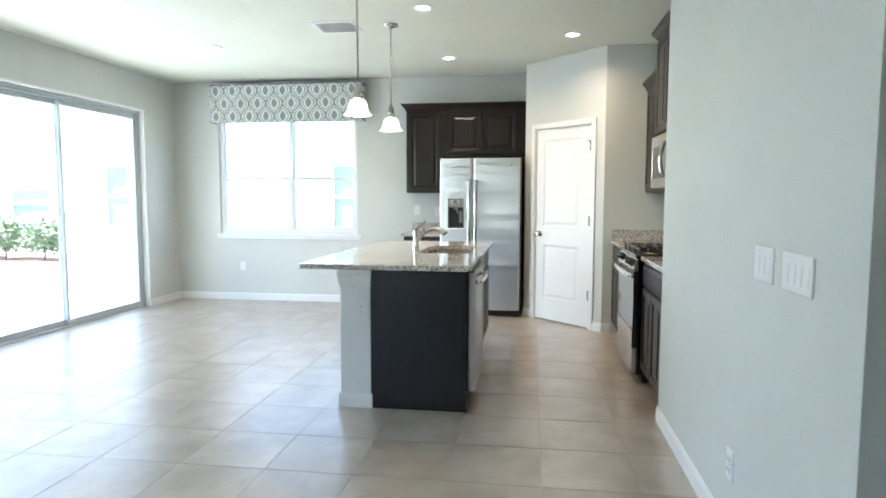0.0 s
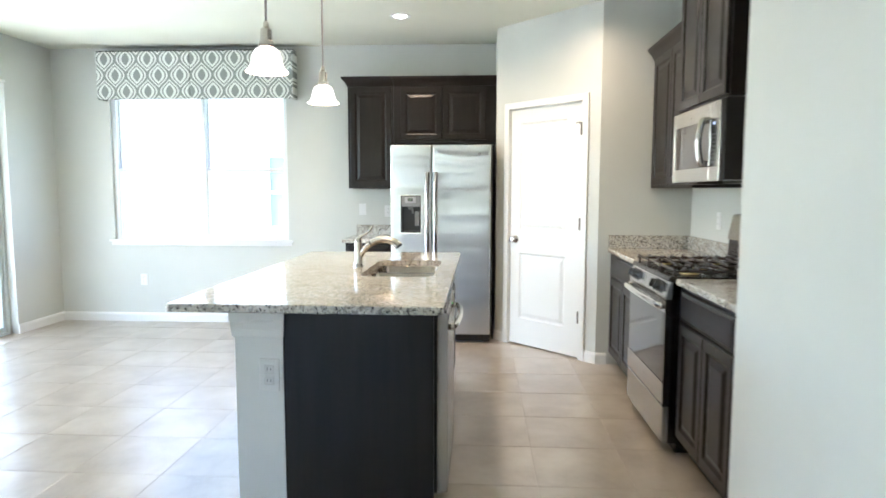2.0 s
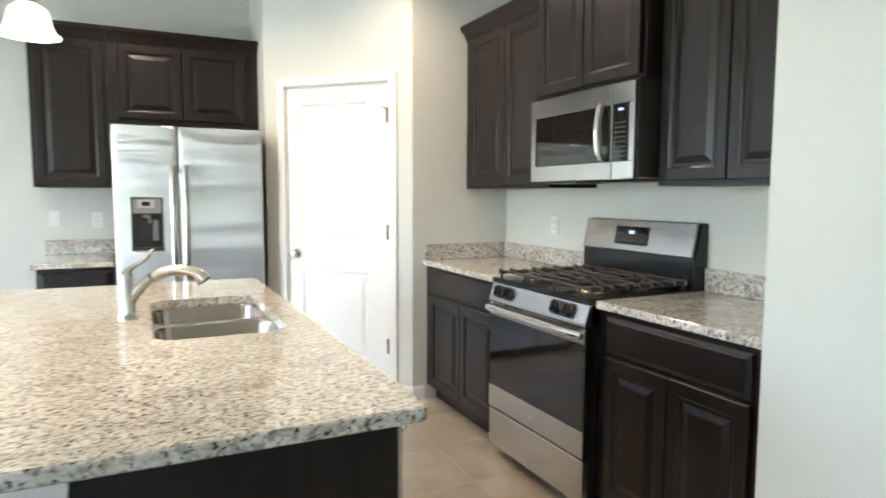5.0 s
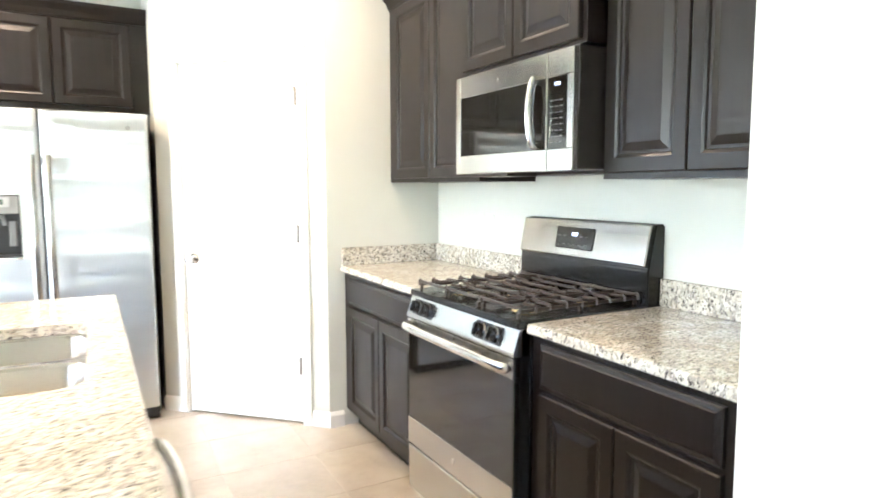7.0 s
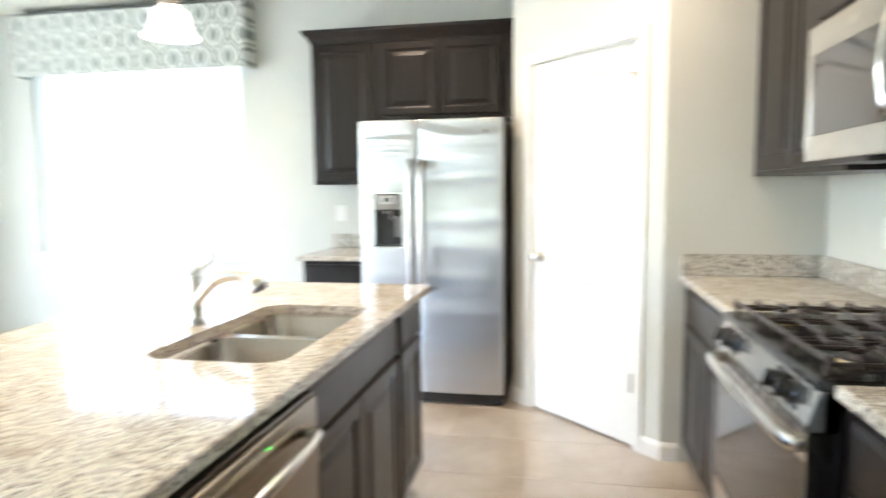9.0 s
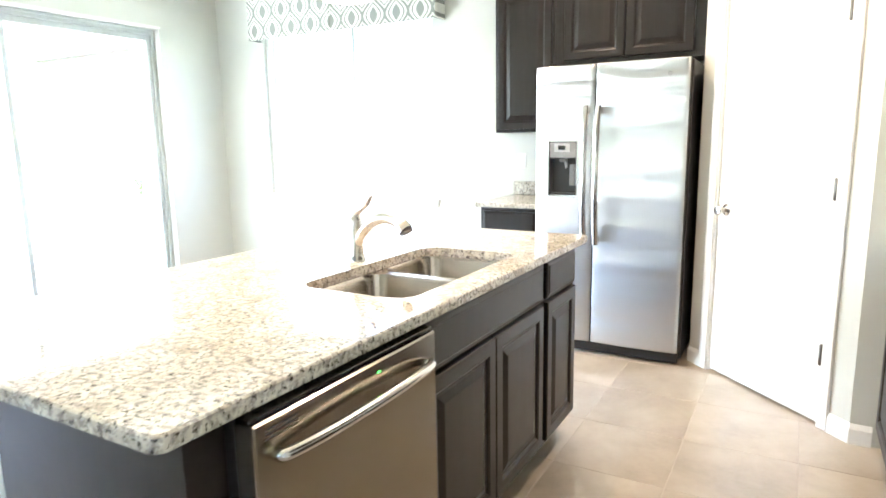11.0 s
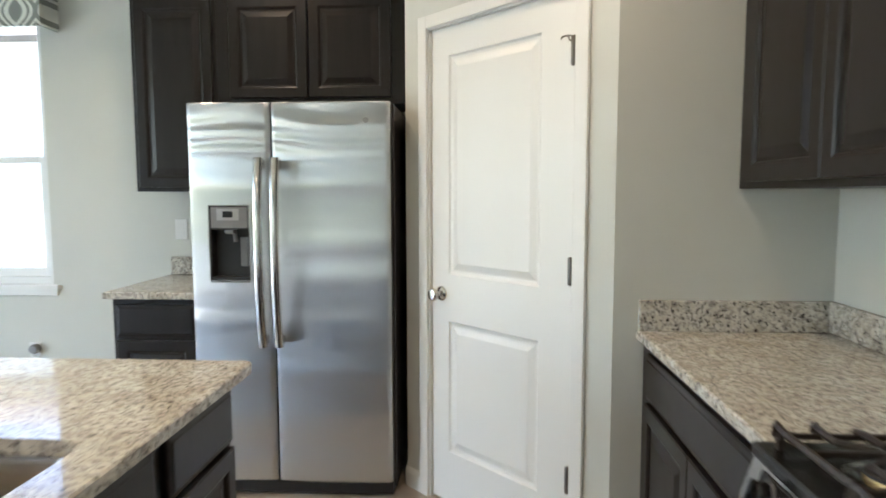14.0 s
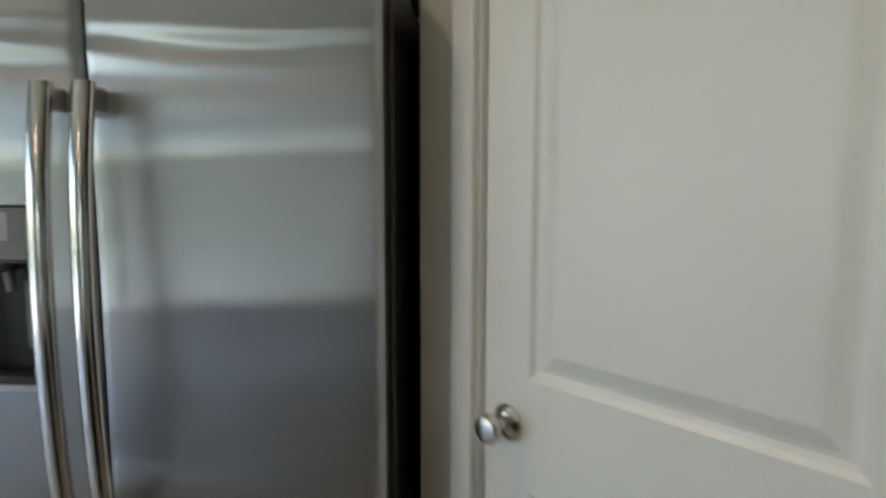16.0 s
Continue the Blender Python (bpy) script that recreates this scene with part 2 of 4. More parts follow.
def lathe(bm, profile, seg=24, at=(0, 0, 0), turn=None):
    """Turns a list of (radius, height) about z; ends with radius 0 close themselves."""
    m = Matrix.Translation(at) @ (turn or Matrix())
    rings = []
    for r, z in profile:
        if r < 1e-6:
            rings.append([bm.verts.new(m @ Vector((0, 0, z)))])
        else:
            rings.append([bm.verts.new(m @ Vector((r * math.cos(2 * math.pi * k / seg), r * math.sin(2 * math.pi * k / seg), z))) for k in range(seg)])
    for a, b in zip(rings, rings[1:]):
        for k in range(seg):
            j = (k + 1) % seg
            q = [a[k % len(a)], a[j % len(a)], b[j % len(b)], b[k % len(b)]]
            q = list(dict.fromkeys(q))
            if len(q) > 2:
                bm.faces.new(q)
    return bm


def tube(bm, points, radii, seg=12, flat=1.0):
    """Sweeps a round or flattened section along points."""
    pts = [Vector(p) for p in points]
    rad = radii if isinstance(radii, (list, tuple)) else [radii] * len(pts)
    up, rings = Vector((0, 0, 1)), []
    side = None
    for i, p in enumerate(pts):
        d = (pts[min(i + 1, len(pts) - 1)] - pts[max(i - 1, 0)]).normalized()
        if side is None:
            side = d.cross(up if abs(d.z) < 0.9 else Vector((1, 0, 0))).normalized()
        side = (side - d * side.dot(d)).normalized()
        other = d.cross(side)
        rings.append([bm.verts.new(p + rad[i] * (math.cos(2 * math.pi * k / seg) * side + flat * math.sin(2 * math.pi * k / seg) * other)) for k in range(seg)])
    for a, b in zip(rings, rings[1:]):
        for k in range(seg):
            bm.faces.new((a[k], a[(k + 1) % seg], b[(k + 1) % seg], b[k]))
    bm.faces.new(rings[0][::-1])
    bm.faces.new(rings[-1])
    return bm


def curve_points(points, n=8):
    """A smooth line through a few points (Catmull-Rom)."""
    p = [Vector(q) for q in points]
    p = [2 * p[0] - p[1]] + p + [2 * p[-1] - p[-2]]
    out = []
    for a, b, c, d in zip(p, p[1:], p[2:], p[3:]):
        for k in range(n):
            t = k / n
            out.append(0.5 * (2 * b + (c - a) * t + (2 * a - 5 * b + 4 * c - d) * t * t + (3 * b - a - 3 * c + d) * t ** 3))
    return out + [p[-2]]


def nested(bm, x0, x1, z0, z1, profile):
    """A front in the xz plane that faces -y: rings of (inset, y) from its back edge to its middle, then closed."""
    rings = []
    for inset, y in profile:
        rings.append([bm.verts.new(c) for c in ((x0 + inset, y, z0 + inset), (x1 - inset, y, z0 + inset), (x1 - inset, y, z1 - inset), (x0 + inset, y, z1 - inset))])
    for a, b in zip(rings, rings[1:]):
        for k in range(4):
            bm.faces.new((a[k], a[(k + 1) % 4], b[(k + 1) % 4], b[k]))
    bm.faces.new(rings[-1])
    bm.faces.new(rings[0][::-1])
    return bm


def prism(bm, outline, z0, z1):
    """An upright block over a plan outline (anticlockwise)."""
    lo = [bm.verts.new((x, y, z0)) for x, y in outline]
    hi = [bm.verts.new((x, y, z1)) for x, y in outline]
    n = len(outline)
    for k in range(n):
        bm.faces.new((lo[k], lo[(k + 1) % n], hi[(k + 1) % n], hi[k]))
    bm.faces.new(hi)
    bm.faces.new(lo[::-1])
    return bm


def rounded(x0, x1, y0, y1, r, n=6):
    """A plan rectangle with rounded corners, anticlockwise."""
    out = []
    for cx, cy, a in ((x1 - r, y1 - r, 0), (x0 + r, y1 - r, 90), (x0 + r, y0 + r, 180), (x1 - r, y0 + r, 270)):
        for k in range(n + 1):
            t = radians(a + 90 * k / n)
            out.append((cx + r * math.cos(t), cy + r * math.sin(t)))
    return out


def solid(name, bm, mat, smooth=False, parent=None):
    bmesh.ops.recalc_face_normals(bm, faces=bm.faces[:])
    me = bpy.data.meshes.new(name)
    bm.to_mesh(me)
    bm.free()
    me.materials.append(mat)
    if smooth:
        me.shade_smooth()
        me.set_sharp_from_angle(angle=radians(40))
    ob = new(name, me)
    if parent:
        ob.parent = parent
    return ob


def slab(name, mat, *boxes, parent=None, bevel=0.0):
    bm = bmesh.new()
    for b in boxes:
        box(bm, *b, bevel=bevel)
    return solid(name, bm, mat, False, parent)


def thing(name, m, label, category, group="", kind=""):
    ob = new(name)
    ob.empty_display_size = 0.1
    ob.matrix_basis = m
    return tagged(ob, label, category, group, kind)


def structure(ob, label, category=""):
    return tagged(ob, label, category, kind="structure")


# ---- the large structure ----
H = 2.765            # ceiling height
XW, YN = -4.48, 8.25  # slider wall, window wall
XE = 1.462           # wall behind the range
YE = 6.92            # short wall at the end of the counter
XP, YP = 0.838, 4.48  # partition beside the kitchen and its end

structure(slab("floor", GROUT, (-4.66, 3.0, -3.0, 8.43, -0.12, -0.0016)), "pale beige grout bed under square porcelain floor tiles", "floor")
structure(slab("ceiling", CEIL, (-4.66, 3.12, -3.12, 8.43, H, H + 0.15)), "white textured ceiling", "ceiling")
wx0, wx1, wz0, wz1 = -3.89, -2.07, 0.85, 2.33
structure(slab("wall_north", WALL, (-4.66, wx0, YN, 8.43, 0, H), (wx1, 0.12, YN, 8.43, 0, H), (wx0, wx1, YN, 8.43, 0, wz0), (wx0, wx1, YN, 8.43, wz1, H)), "pale grey-green painted wall with a window", "wall")
sy0, sy1, sz1 = 2.73, 7.60, 2.33
structure(slab("wall_west", WALL, (-4.66, XW, sy1, YN, 0, H), (-4.66, XW, -3.0, sy0, 0, H), (-4.66, XW, sy0, sy1, sz1, H)), "pale grey-green painted wall with a sliding door", "wall")
tx0, tx1, tz0, tz1 = -4.3, -1.6, 0.72, 2.12
structure(slab("wall_south", WALL, (-4.66, tx0, -3.12, -3.0, 0, H), (tx1, 3.12, -3.12, -3.0, 0, H), (tx0, tx1, -3.12, -3.0, 0, tz0), (tx0, tx1, -3.12, -3.0, tz1, H)),
          "pale grey-green painted wall with a wide window", "wall")
structure(slab("wall_hall", WALL, (3.0, 3.12, -3.0, YP, 0, H)), "pale grey-green painted wall", "wall")
structure(slab("wall_east", WALL, (XE, XE + 0.12, YP, YE, 0, H)), "pale grey-green painted kitchen wall", "wall")
bm = prism(bmesh.new(), [(XP, 2.242), (0.963, 2.242), (0.963, 4.36), (3.0, 4.36), (3.0, YP), (XP, YP)], 0, H)
structure(solid("wall_partition", bm, WALL), "pale grey-green painted partition wall beside the kitchen", "wall")
structure(slab("wall_end", WALL, (0.765, XE + 0.12, YE, YE + 0.11, 0, H)), "pale grey-green painted wall at the end of the counter", "wall")
structure(slab("wall_pantry_side", WALL, (0.0, 0.11, 7.69, YN, 0, H)), "pale grey-green painted wall beside the fridge", "wall")

DIAG = pose(0, 7.69, 0, 0, 0, -45)   # along the pantry's slanted wall, facing the room
D0, D1, DH, DL = 0.163, 0.922, 2.045, 0.765 * math.sqrt(2)
ob = slab("wall_pantry", WALL, (0, D0, 0, 0.11, 0, H), (D1, DL, 0, 0.11, 0, H), (D0, D1, 0, 0.11, DH, H))
ob.matrix_basis = DIAG
structure(ob, "pale grey-green painted slanted wall with the pantry door", "wall")


def board(bm, x0, y0, x1, y1, z1=0.09, t=0.013):
    """A baseboard along a wall whose room side lies to the right of the way."""
    d = Vector((x1 - x0, y1 - y0)).normalized()
    nrm = Vector((d.y, -d.x))
    prof = [(0, 0), (t, 0), (t, z1 - 0.022), (t * 0.75, z1 - 0.012), (t * 0.45, z1 - 0.004), (t * 0.3, z1), (0, z1)]
    ends = [[bm.verts.new((x + nrm.x * o, y + nrm.y * o, z)) for o, z in prof] for x, y in ((x0, y0), (x1, y1))]
    for k in range(len(prof)):
        j = (k + 1) % len(prof)
        bm.faces.new((ends[0][k], ends[1][k], ends[1][j], ends[0][j]))
    bm.faces.new(ends[0])
    bm.faces.new(ends[1][::-1])


bm = bmesh.new()
q = math.sqrt(0.5)
for run in ((XW, 7.60, XW, YN), (XW, YN, -1.362, YN), (XP, YP, XP, 2.242), (0.981 * q, 7.69 - 0.981 * q, 0.772, 6.918), (0, 7.69, 0.104 * q, 7.69 - 0.104 * q),
            (0.765, YE, 0.848, YE), (0, 8.2, 0, 7.69), (XW, -3, XW, 2.73), (3.0, 4.36, 3.0, -3)):
    board(bm, *run)
structure(solid("baseboard", bm, TRIM), "white moulded baseboard along the walls", "baseboard")

# window in the north wall: twin sash units under the valance
win = thing("window_1", pose((wx0 + wx1) / 2, YN + 0.055, wz0), "white vinyl twin single-hung window, closed", "window", kind="structure")
ww, wh = wx1 - wx0, wz1 - wz0
slab("frame", VINYL, (-ww / 2, -ww / 2 + 0.045, -0.02, 0.06, 0, wh), (ww / 2 - 0.045, ww / 2, -0.02, 0.06, 0, wh), (-ww / 2 + 0.045, ww / 2 - 0.045, -0.02, 0.06, 0, 0.04),
     (-ww / 2 + 0.045, ww / 2 - 0.045, -0.02, 0.06, wh - 0.04, wh), (0.017, 0.063, -0.022, 0.062, 0.04, wh - 0.04), parent=win, bevel=0.003)
for sx0, sx1 in ((-ww / 2 + 0.046, 0.016), (0.064, ww / 2 - 0.046)):
    slab("sash", VINYL, (sx0, sx0 + 0.028, -0.012, 0.02, 0.041, 0.72), (sx1 - 0.028, sx1, -0.012, 0.02, 0.041, 0.72), (sx0 + 0.028, sx1 - 0.028, -0.012, 0.02, 0.041, 0.09),
         (sx0 + 0.028, sx1 - 0.028, -0.016, 0.022, 0.685, 0.72), parent=win, bevel=0.002)
    slab("upper_sash", VINYL, (sx0, sx0 + 0.014, 0.024, 0.05, 0.69, wh - 0.041), (sx1 - 0.014, sx1, 0.024, 0.05, 0.69, wh - 0.041), (sx0 + 0.014, sx1 - 0.014, 0.024, 0.05, 0.69, 0.72), parent=win, bevel=0.002)
    pane = slab("pane", GLASS, (sx0 + 0.028, sx1 - 0.028, 0.002, 0.006, 0.09, 0.685), parent=win)
    pane.visible_shadow = False
    pane = slab("pane", GLASS, (sx0 + 0.014, sx1 - 0.014, 0.036, 0.04, 0.72, wh - 0.041), parent=win)
    pane.visible_shadow = False
slab("sill", TRIM, (-ww / 2 - 0.045, ww / 2 + 0.045, -0.09, -0.055, -0.022, 0.0), (-ww / 2, ww / 2, -0.055, -0.02, -0.002, 0.003), (-ww / 2 - 0.03, ww / 2 + 0.03, -0.073, -0.055, -0.06, -0.022), parent=win, bevel=0.002)

# wide window in the south wall, behind the walk; the steel fronts mirror it
ws = thing("window_2", pose((tx0 + tx1) / 2, -3.06, tz0), "white vinyl three-light window, closed", "window", kind="structure")
tw, th = tx1 - tx0, tz1 - tz0
slab("frame", VINYL, *[(x - 0.03, x + 0.03, -0.03, 0.03, 0, th) for x in (-tw / 2 + 0.03, -tw / 6, tw / 6, tw / 2 - 0.03)],
     *[(a + 0.03, b - 0.03, -0.03, 0.03, z, z + 0.05) for a, b in ((-tw / 2 + 0.03, -tw / 6), (-tw / 6, tw / 6), (tw / 6, tw / 2 - 0.03)) for z in (0, th - 0.05)], parent=ws, bevel=0.002)
for a, b in ((-tw / 2 + 0.06, -tw / 6 - 0.03), (-tw / 6 + 0.03, tw / 6 - 0.03), (tw / 6 + 0.03, tw / 2 - 0.06)):
    pane = slab("pane", GLASS, (a, b, -0.003, 0.003, 0.05, th - 0.05), parent=ws)
    pane.visible_shadow = False

# sliding glass door in the west wall; unseen southern panels added for more sidelight
sl = thing("door_1", pose(-4.60, sy0, 0), "four-panel sliding glass door in grey aluminium frame, closed; southern panels unseen, added for light", "door", kind="structure")
sw = sy1 - sy0
slab("frame", ALU, (-0.06, 0.05, 0.0, 0.035, 0, sz1), (-0.06, 0.05, sw - 0.035, sw, 0, sz1), (-0.06, 0.05, 0.035, sw - 0.035, sz1 - 0.05, sz1), (-0.06, 0.05, 0.035, sw - 0.035, -0.003, 0.022),
     (0.05, 0.062, 0.02, sw - 0.02, sz1 - 0.022, sz1 - 0.004), parent=sl, bevel=0.003)
for k, (p0, p1, off) in enumerate(((0.036, 1.237, -0.018), (1.20, 2.447, 0.018), (2.41, 3.657, -0.018), (3.62, sw - 0.036, 0.018))):
    leaf = slab("panel", ALU, (off - 0.014, off + 0.014, p0, p0 + 0.037, 0.023, sz1 - 0.051), (off - 0.014, off + 0.014, p1 - 0.037, p1, 0.023, sz1 - 0.051),
                (off - 0.014, off + 0.014, p0 + 0.037, p1 - 0.037, 0.023, 0.075), (off - 0.014, off + 0.014, p0 + 0.037, p1 - 0.037, sz1 - 0.10, sz1 - 0.051), parent=sl, bevel=0.002)
    pane = slab("pane", GLASS, (off - 0.003, off + 0.003, p0 + 0.037, p1 - 0.037, 0.075, sz1 - 0.10), parent=leaf)
    pane.visible_shadow = False
    if k == 2:
        slab("pull", ALU, (off + 0.014, off + 0.03, p1 - 0.04, p1 - 0.015, 0.92, 1.14), parent=leaf, bevel=0.004)
structure(slab("trim", TRIM, (XW + 0.001, XW + 0.012, sy0 - 0.02, sy1 + 0.01, sz1 - 0.002, sz1 + 0.018)), "white trim strip over the sliding door", "trim")

# pantry door
dr = thing("door_2", DIAG, "closed white two-panel pantry door with satin nickel knob", "door", kind="structure")
bm = bmesh.new()
s0, s1, z0, z1, fy = D0 + 0.005, D1 - 0.007, 0.012, DH - 0.004, 0.012
xs, zs = [s0, s0 + 0.100, s1 - 0.148, s1], [z0, 0.235, 0.820, 1.012, 1.93, z1]
for i in range(3):
    for j in range(5):
        if i == 1 and j in (1, 3):
            # moulded recess with a raised field
            a, b, c, d = xs[1], xs[2], zs[j], zs[j + 1]
            nested(bm, a, b, c, d, [(0, fy + 0.03), (0, fy), (0.004, fy), (0.012, fy + 0.007), (0.022, fy + 0.009), (0.030, fy + 0.008), (0.052, fy + 0.002), (0.056, fy + 0.0015)])
        else:
            box(bm, xs[i], xs[i + 1], fy, fy + 0.035, zs[j], zs[j + 1])
bmesh.ops.remove_doubles(bm, verts=bm.verts[:], dist=0.0001)
solid("leaf", bm, TRIM, False, dr)
bm = bmesh.new()
for x0, x1, a, b in ((D0 - 0.058, D0 - 0.004, 0, DH + 0.058), (D1 + 0.004, D1 + 0.058, 0, DH + 0.058)):
    box(bm, x0, x1, -0.016, -0.0005, a, b, 0.004, 2)
box(bm, D0 - 0.004, D1 + 0.004, -0.016, -0.0005, DH + 0.004, DH + 0.058, 0.004, 2)
solid("casing", bm, TRIM, False, dr)
slab("jamb", TRIM, (D0 - 0.004, D0 + 0.002, -0.002, 0.11, 0, DH + 0.004), (D1 - 0.001, D1 + 0.004, -0.002, 0.11, 0, DH + 0.004), (D0 + 0.002, D1 - 0.002, -0.002, 0.11, DH - 0.002, DH + 0.004), (D0 + 0.002, D1 - 0.002, 0.055, 0.07, 0, DH - 0.002), parent=dr)
for hz in (0.343, 1.09, 1.835):
    bm = bmesh.new()
    lathe(bm, [(0, -0.049), (0.006, -0.049), (0.0088, -0.045), (0.0088, -0.016), (0.0078, -0.015), (0.0088, -0.014), (0.0088, 0.014), (0.0078, 0.015), (0.0088, 0.016), (0.0088, 0.045), (0.006, 0.049), (0, 0.049)], 12, (D1 - 0.006, -0.009, hz))
    if hz > 1.8:
        tube(bm, curve_points([(D1 - 0.006, -0.009, hz + 0.046), (D1 - 0.022, -0.016, hz + 0.05), (D1 - 0.040, -0.024, hz + 0.048), (D1 - 0.046, -0.026, hz + 0.040)], 5), 0.0032, 8)
        tube(bm, curve_points([(D1 - 0.006, -0.012, hz + 0.03), (D1 - 0.014, -0.020, hz + 0.034), (D1 - 0.018, -0.022, hz + 0.044)], 5), 0.003, 8)
    solid("hinge", bm, HINGE, True, dr)
bm = lathe(bmesh.new(), [(0, 0), (0.032, 0), (0.032, 0.004), (0.026, 0.010), (0.012, 0.013), (0.011, 0.028), (0.017, 0.034), (0.026, 0.044), (0.027, 0.053), (0.022, 0.061), (0.010, 0.064), (0, 0.064)], 28,
           (D0 + 0.064, fy, 0.93), pose(0, 0, 0, 90))
solid("knob", bm, NICKEL, True, dr)


# ---- cabinets ----
FRONT = 0.020


def raised_front(bm, x0, x1, z0, z1, rail=0.058):
    nested(bm, x0, x1, z0, z1, [(0, 0), (0, -FRONT + 0.004), (0.004, -FRONT), (rail - 0.012, -FRONT), (rail - 0.004, -FRONT + 0.004), (rail, -FRONT + 0.009), (rail + 0.010, -FRONT + 0.009),
                                (rail + 0.034, -FRONT + 0.001), (rail + 0.038, -FRONT + 0.0005)])


def drawer_front(bm, x0, x1, z0, z1):
    nested(bm, x0, x1, z0, z1, [(0, 0), (0, -FRONT + 0.008), (0.005, -FRONT + 0.005), (0.014, -FRONT + 0.003), (0.018, -FRONT), (0.022, -FRONT)])


def cabinet(name, m, w, z0, z1, d, fronts, label, category, group="", toe=False, crown=None, hollow=False):
    """A unit w wide that faces -y from y = 0; fronts: ('door' or 'drawer', x0, x1, z0, z1); crown: which ends return ('l', 'r')."""
    c = thing(name, m, label, category, group)
    if hollow:
        slab("body", WOOD, (0, 0.018, 0, d, 0.10, z1), (w - 0.018, w, 0, d, 0.10, z1), (0.018, w - 0.018, 0, 0.018, 0.10, z1), (0.018, w - 0.018, d - 0.018, d, 0.10, z1),
             (0.018, w - 0.018, 0.018, d - 0.018, 0.10, 0.118), (0, w, 0.07, d, 0, 0.0995), parent=c)
    elif toe:
        slab("body", WOOD, (0, w, 0, d, z0 + 0.10, z1), (0.0, w, 0.07, d, z0, z0 + 0.10), parent=c)
    else:
        slab("body", WOOD, (0, w, 0, d, z0, z1), parent=c)
    for kind, x0, x1, a, b in fronts:
        bm = bmesh.new()
        (raised_front if kind == "door" else drawer_front)(bm, x0, x1, a, b)
        solid(kind, bm, WOOD, False, c)
    if crown is not None:
        bm = bmesh.new()
        rings = []
        for o, z in ((0.0, z1 - 0.03), (0.004, z1 - 0.03), (0.008, z1 - 0.018), (0.012, z1 - 0.012), (0.022, z1 + 0.006), (0.042, z1 + 0.028), (0.048, z1 + 0.034), (0.052, z1 + 0.048), (0.052, z1 + 0.056)):
            l, r = -o if "l" in crown else 0.0, w + o if "r" in crown else w
            rings.append([bm.verts.new(p) for p in ((l, -0.002 - o, z), (r, -0.002 - o, z), (r, d, z), (l, d, z))])
        for a, b in zip(rings, rings[1:]):
            for k in range(4):
                bm.faces.new((a[k], a[(k + 1) % 4], b[(k + 1) % 4], b[k]))
        bm.faces.new(rings[-1])
        solid("crown", bm, WOOD, False, c)
    return c


UZ0, UZ1 = 1.372, 2.345
NB = "wall cabinets beside and over the fridge"
cabinet("wall_cabinet", pose(-1.387, 7.94, 0), 0.430, UZ0, UZ1, 0.309, [("door", 0.022, 0.412, UZ0 + 0.02, UZ1 - 0.04)],
        "dark espresso wall cabinet with one raised-panel door", "cabinet", NB, crown="l")
cabinet("wall_cabinet", pose(-0.956, 7.94, 0), 0.955, 1.795, UZ1, 0.309, [("door", 0.066, 0.452, 1.825, UZ1 - 0.04), ("door", 0.460, 0.860, 1.825, UZ1 - 0.04)],
        "dark espresso cabinet over the fridge with two doors", "cabinet", NB, crown="")
cabinet("base_cabinet", pose(-1.36, 7.64, 0), 0.415, 0, 0.8805, 0.609, [("drawer", 0.02, 0.395, 0.70, 0.855), ("door", 0.02, 0.395, 0.13, 0.685)],
        "dark espresso base cabinet beside the fridge", "cabinet", toe=True)
EB = "wall cabinets over the range wall"


def facing_west(x, y, z=0):
    return pose(x, y, z, 0, 0, -90)


def facing_east(x, y, z=0):
    return pose(x, y, z, 0, 0, 90)


cabinet("wall_cabinet", facing_west(1.152, YE - 0.001), 0.932, UZ0, UZ1, 0.309, [("door", 0.08, 0.496, UZ0 + 0.02, UZ1 - 0.04), ("door", 0.500, 0.914, UZ0 + 0.02, UZ1 - 0.04)],
        "dark espresso wall cabinet with two raised-panel doors", "cabinet", EB, crown="")
cabinet("wall_cabinet", facing_west(1.067, 5.987), 0.762, 1.812, 2.585, 0.394, [("door", 0.02, 0.379, 1.825, 2.545), ("door", 0.383, 0.742, 1.825, 2.545)],
        "raised dark espresso cabinet above the microwave", "cabinet", EB, crown="lr")
cabinet("wall_cabinet", facing_west(1.152, 5.224), 0.742, UZ0, UZ1, 0.309, [("door", 0.02, 0.344, UZ0 + 0.02, UZ1 - 0.04), ("door", 0.348, 0.68, UZ0 + 0.02, UZ1 - 0.04)],
        "dark espresso wall cabinet with two raised-panel doors", "cabinet", EB, crown="")
RB = "base cabinets beside the range"
cabinet("base_cabinet", facing_west(0.867, YE - 0.001), 0.928, 0, 0.8805, 0.594, [("drawer", 0.09, 0.91, 0.715, 0.858), ("door", 0.09, 0.498, 0.125, 0.70), ("door", 0.502, 0.91, 0.125, 0.70)],
        "dark espresso base cabinet with drawer and two doors", "cabinet", RB, toe=True)
cabinet("base_cabinet", facing_west(0.867, 5.222), 0.740, 0, 0.8805, 0.594, [("drawer", 0.05, 0.70, 0.715, 0.858), ("door", 0.05, 0.373, 0.125, 0.70), ("door", 0.377, 0.70, 0.125, 0.70)],
        "dark espresso base cabinet with drawer and two doors", "cabinet", RB, toe=True)
IB = "island base cabinets"
cabinet("base_cabinet", facing_east(-0.33, 5.160), 0.912, 0, 0.8805, 0.55, [("drawer", 0.02, 0.887, 0.715, 0.858), ("door", 0.02, 0.452, 0.125, 0.70), ("door", 0.456, 0.887, 0.125, 0.70)],
        "dark espresso island sink cabinet with two doors", "cabinet", IB, toe=True, hollow=True)
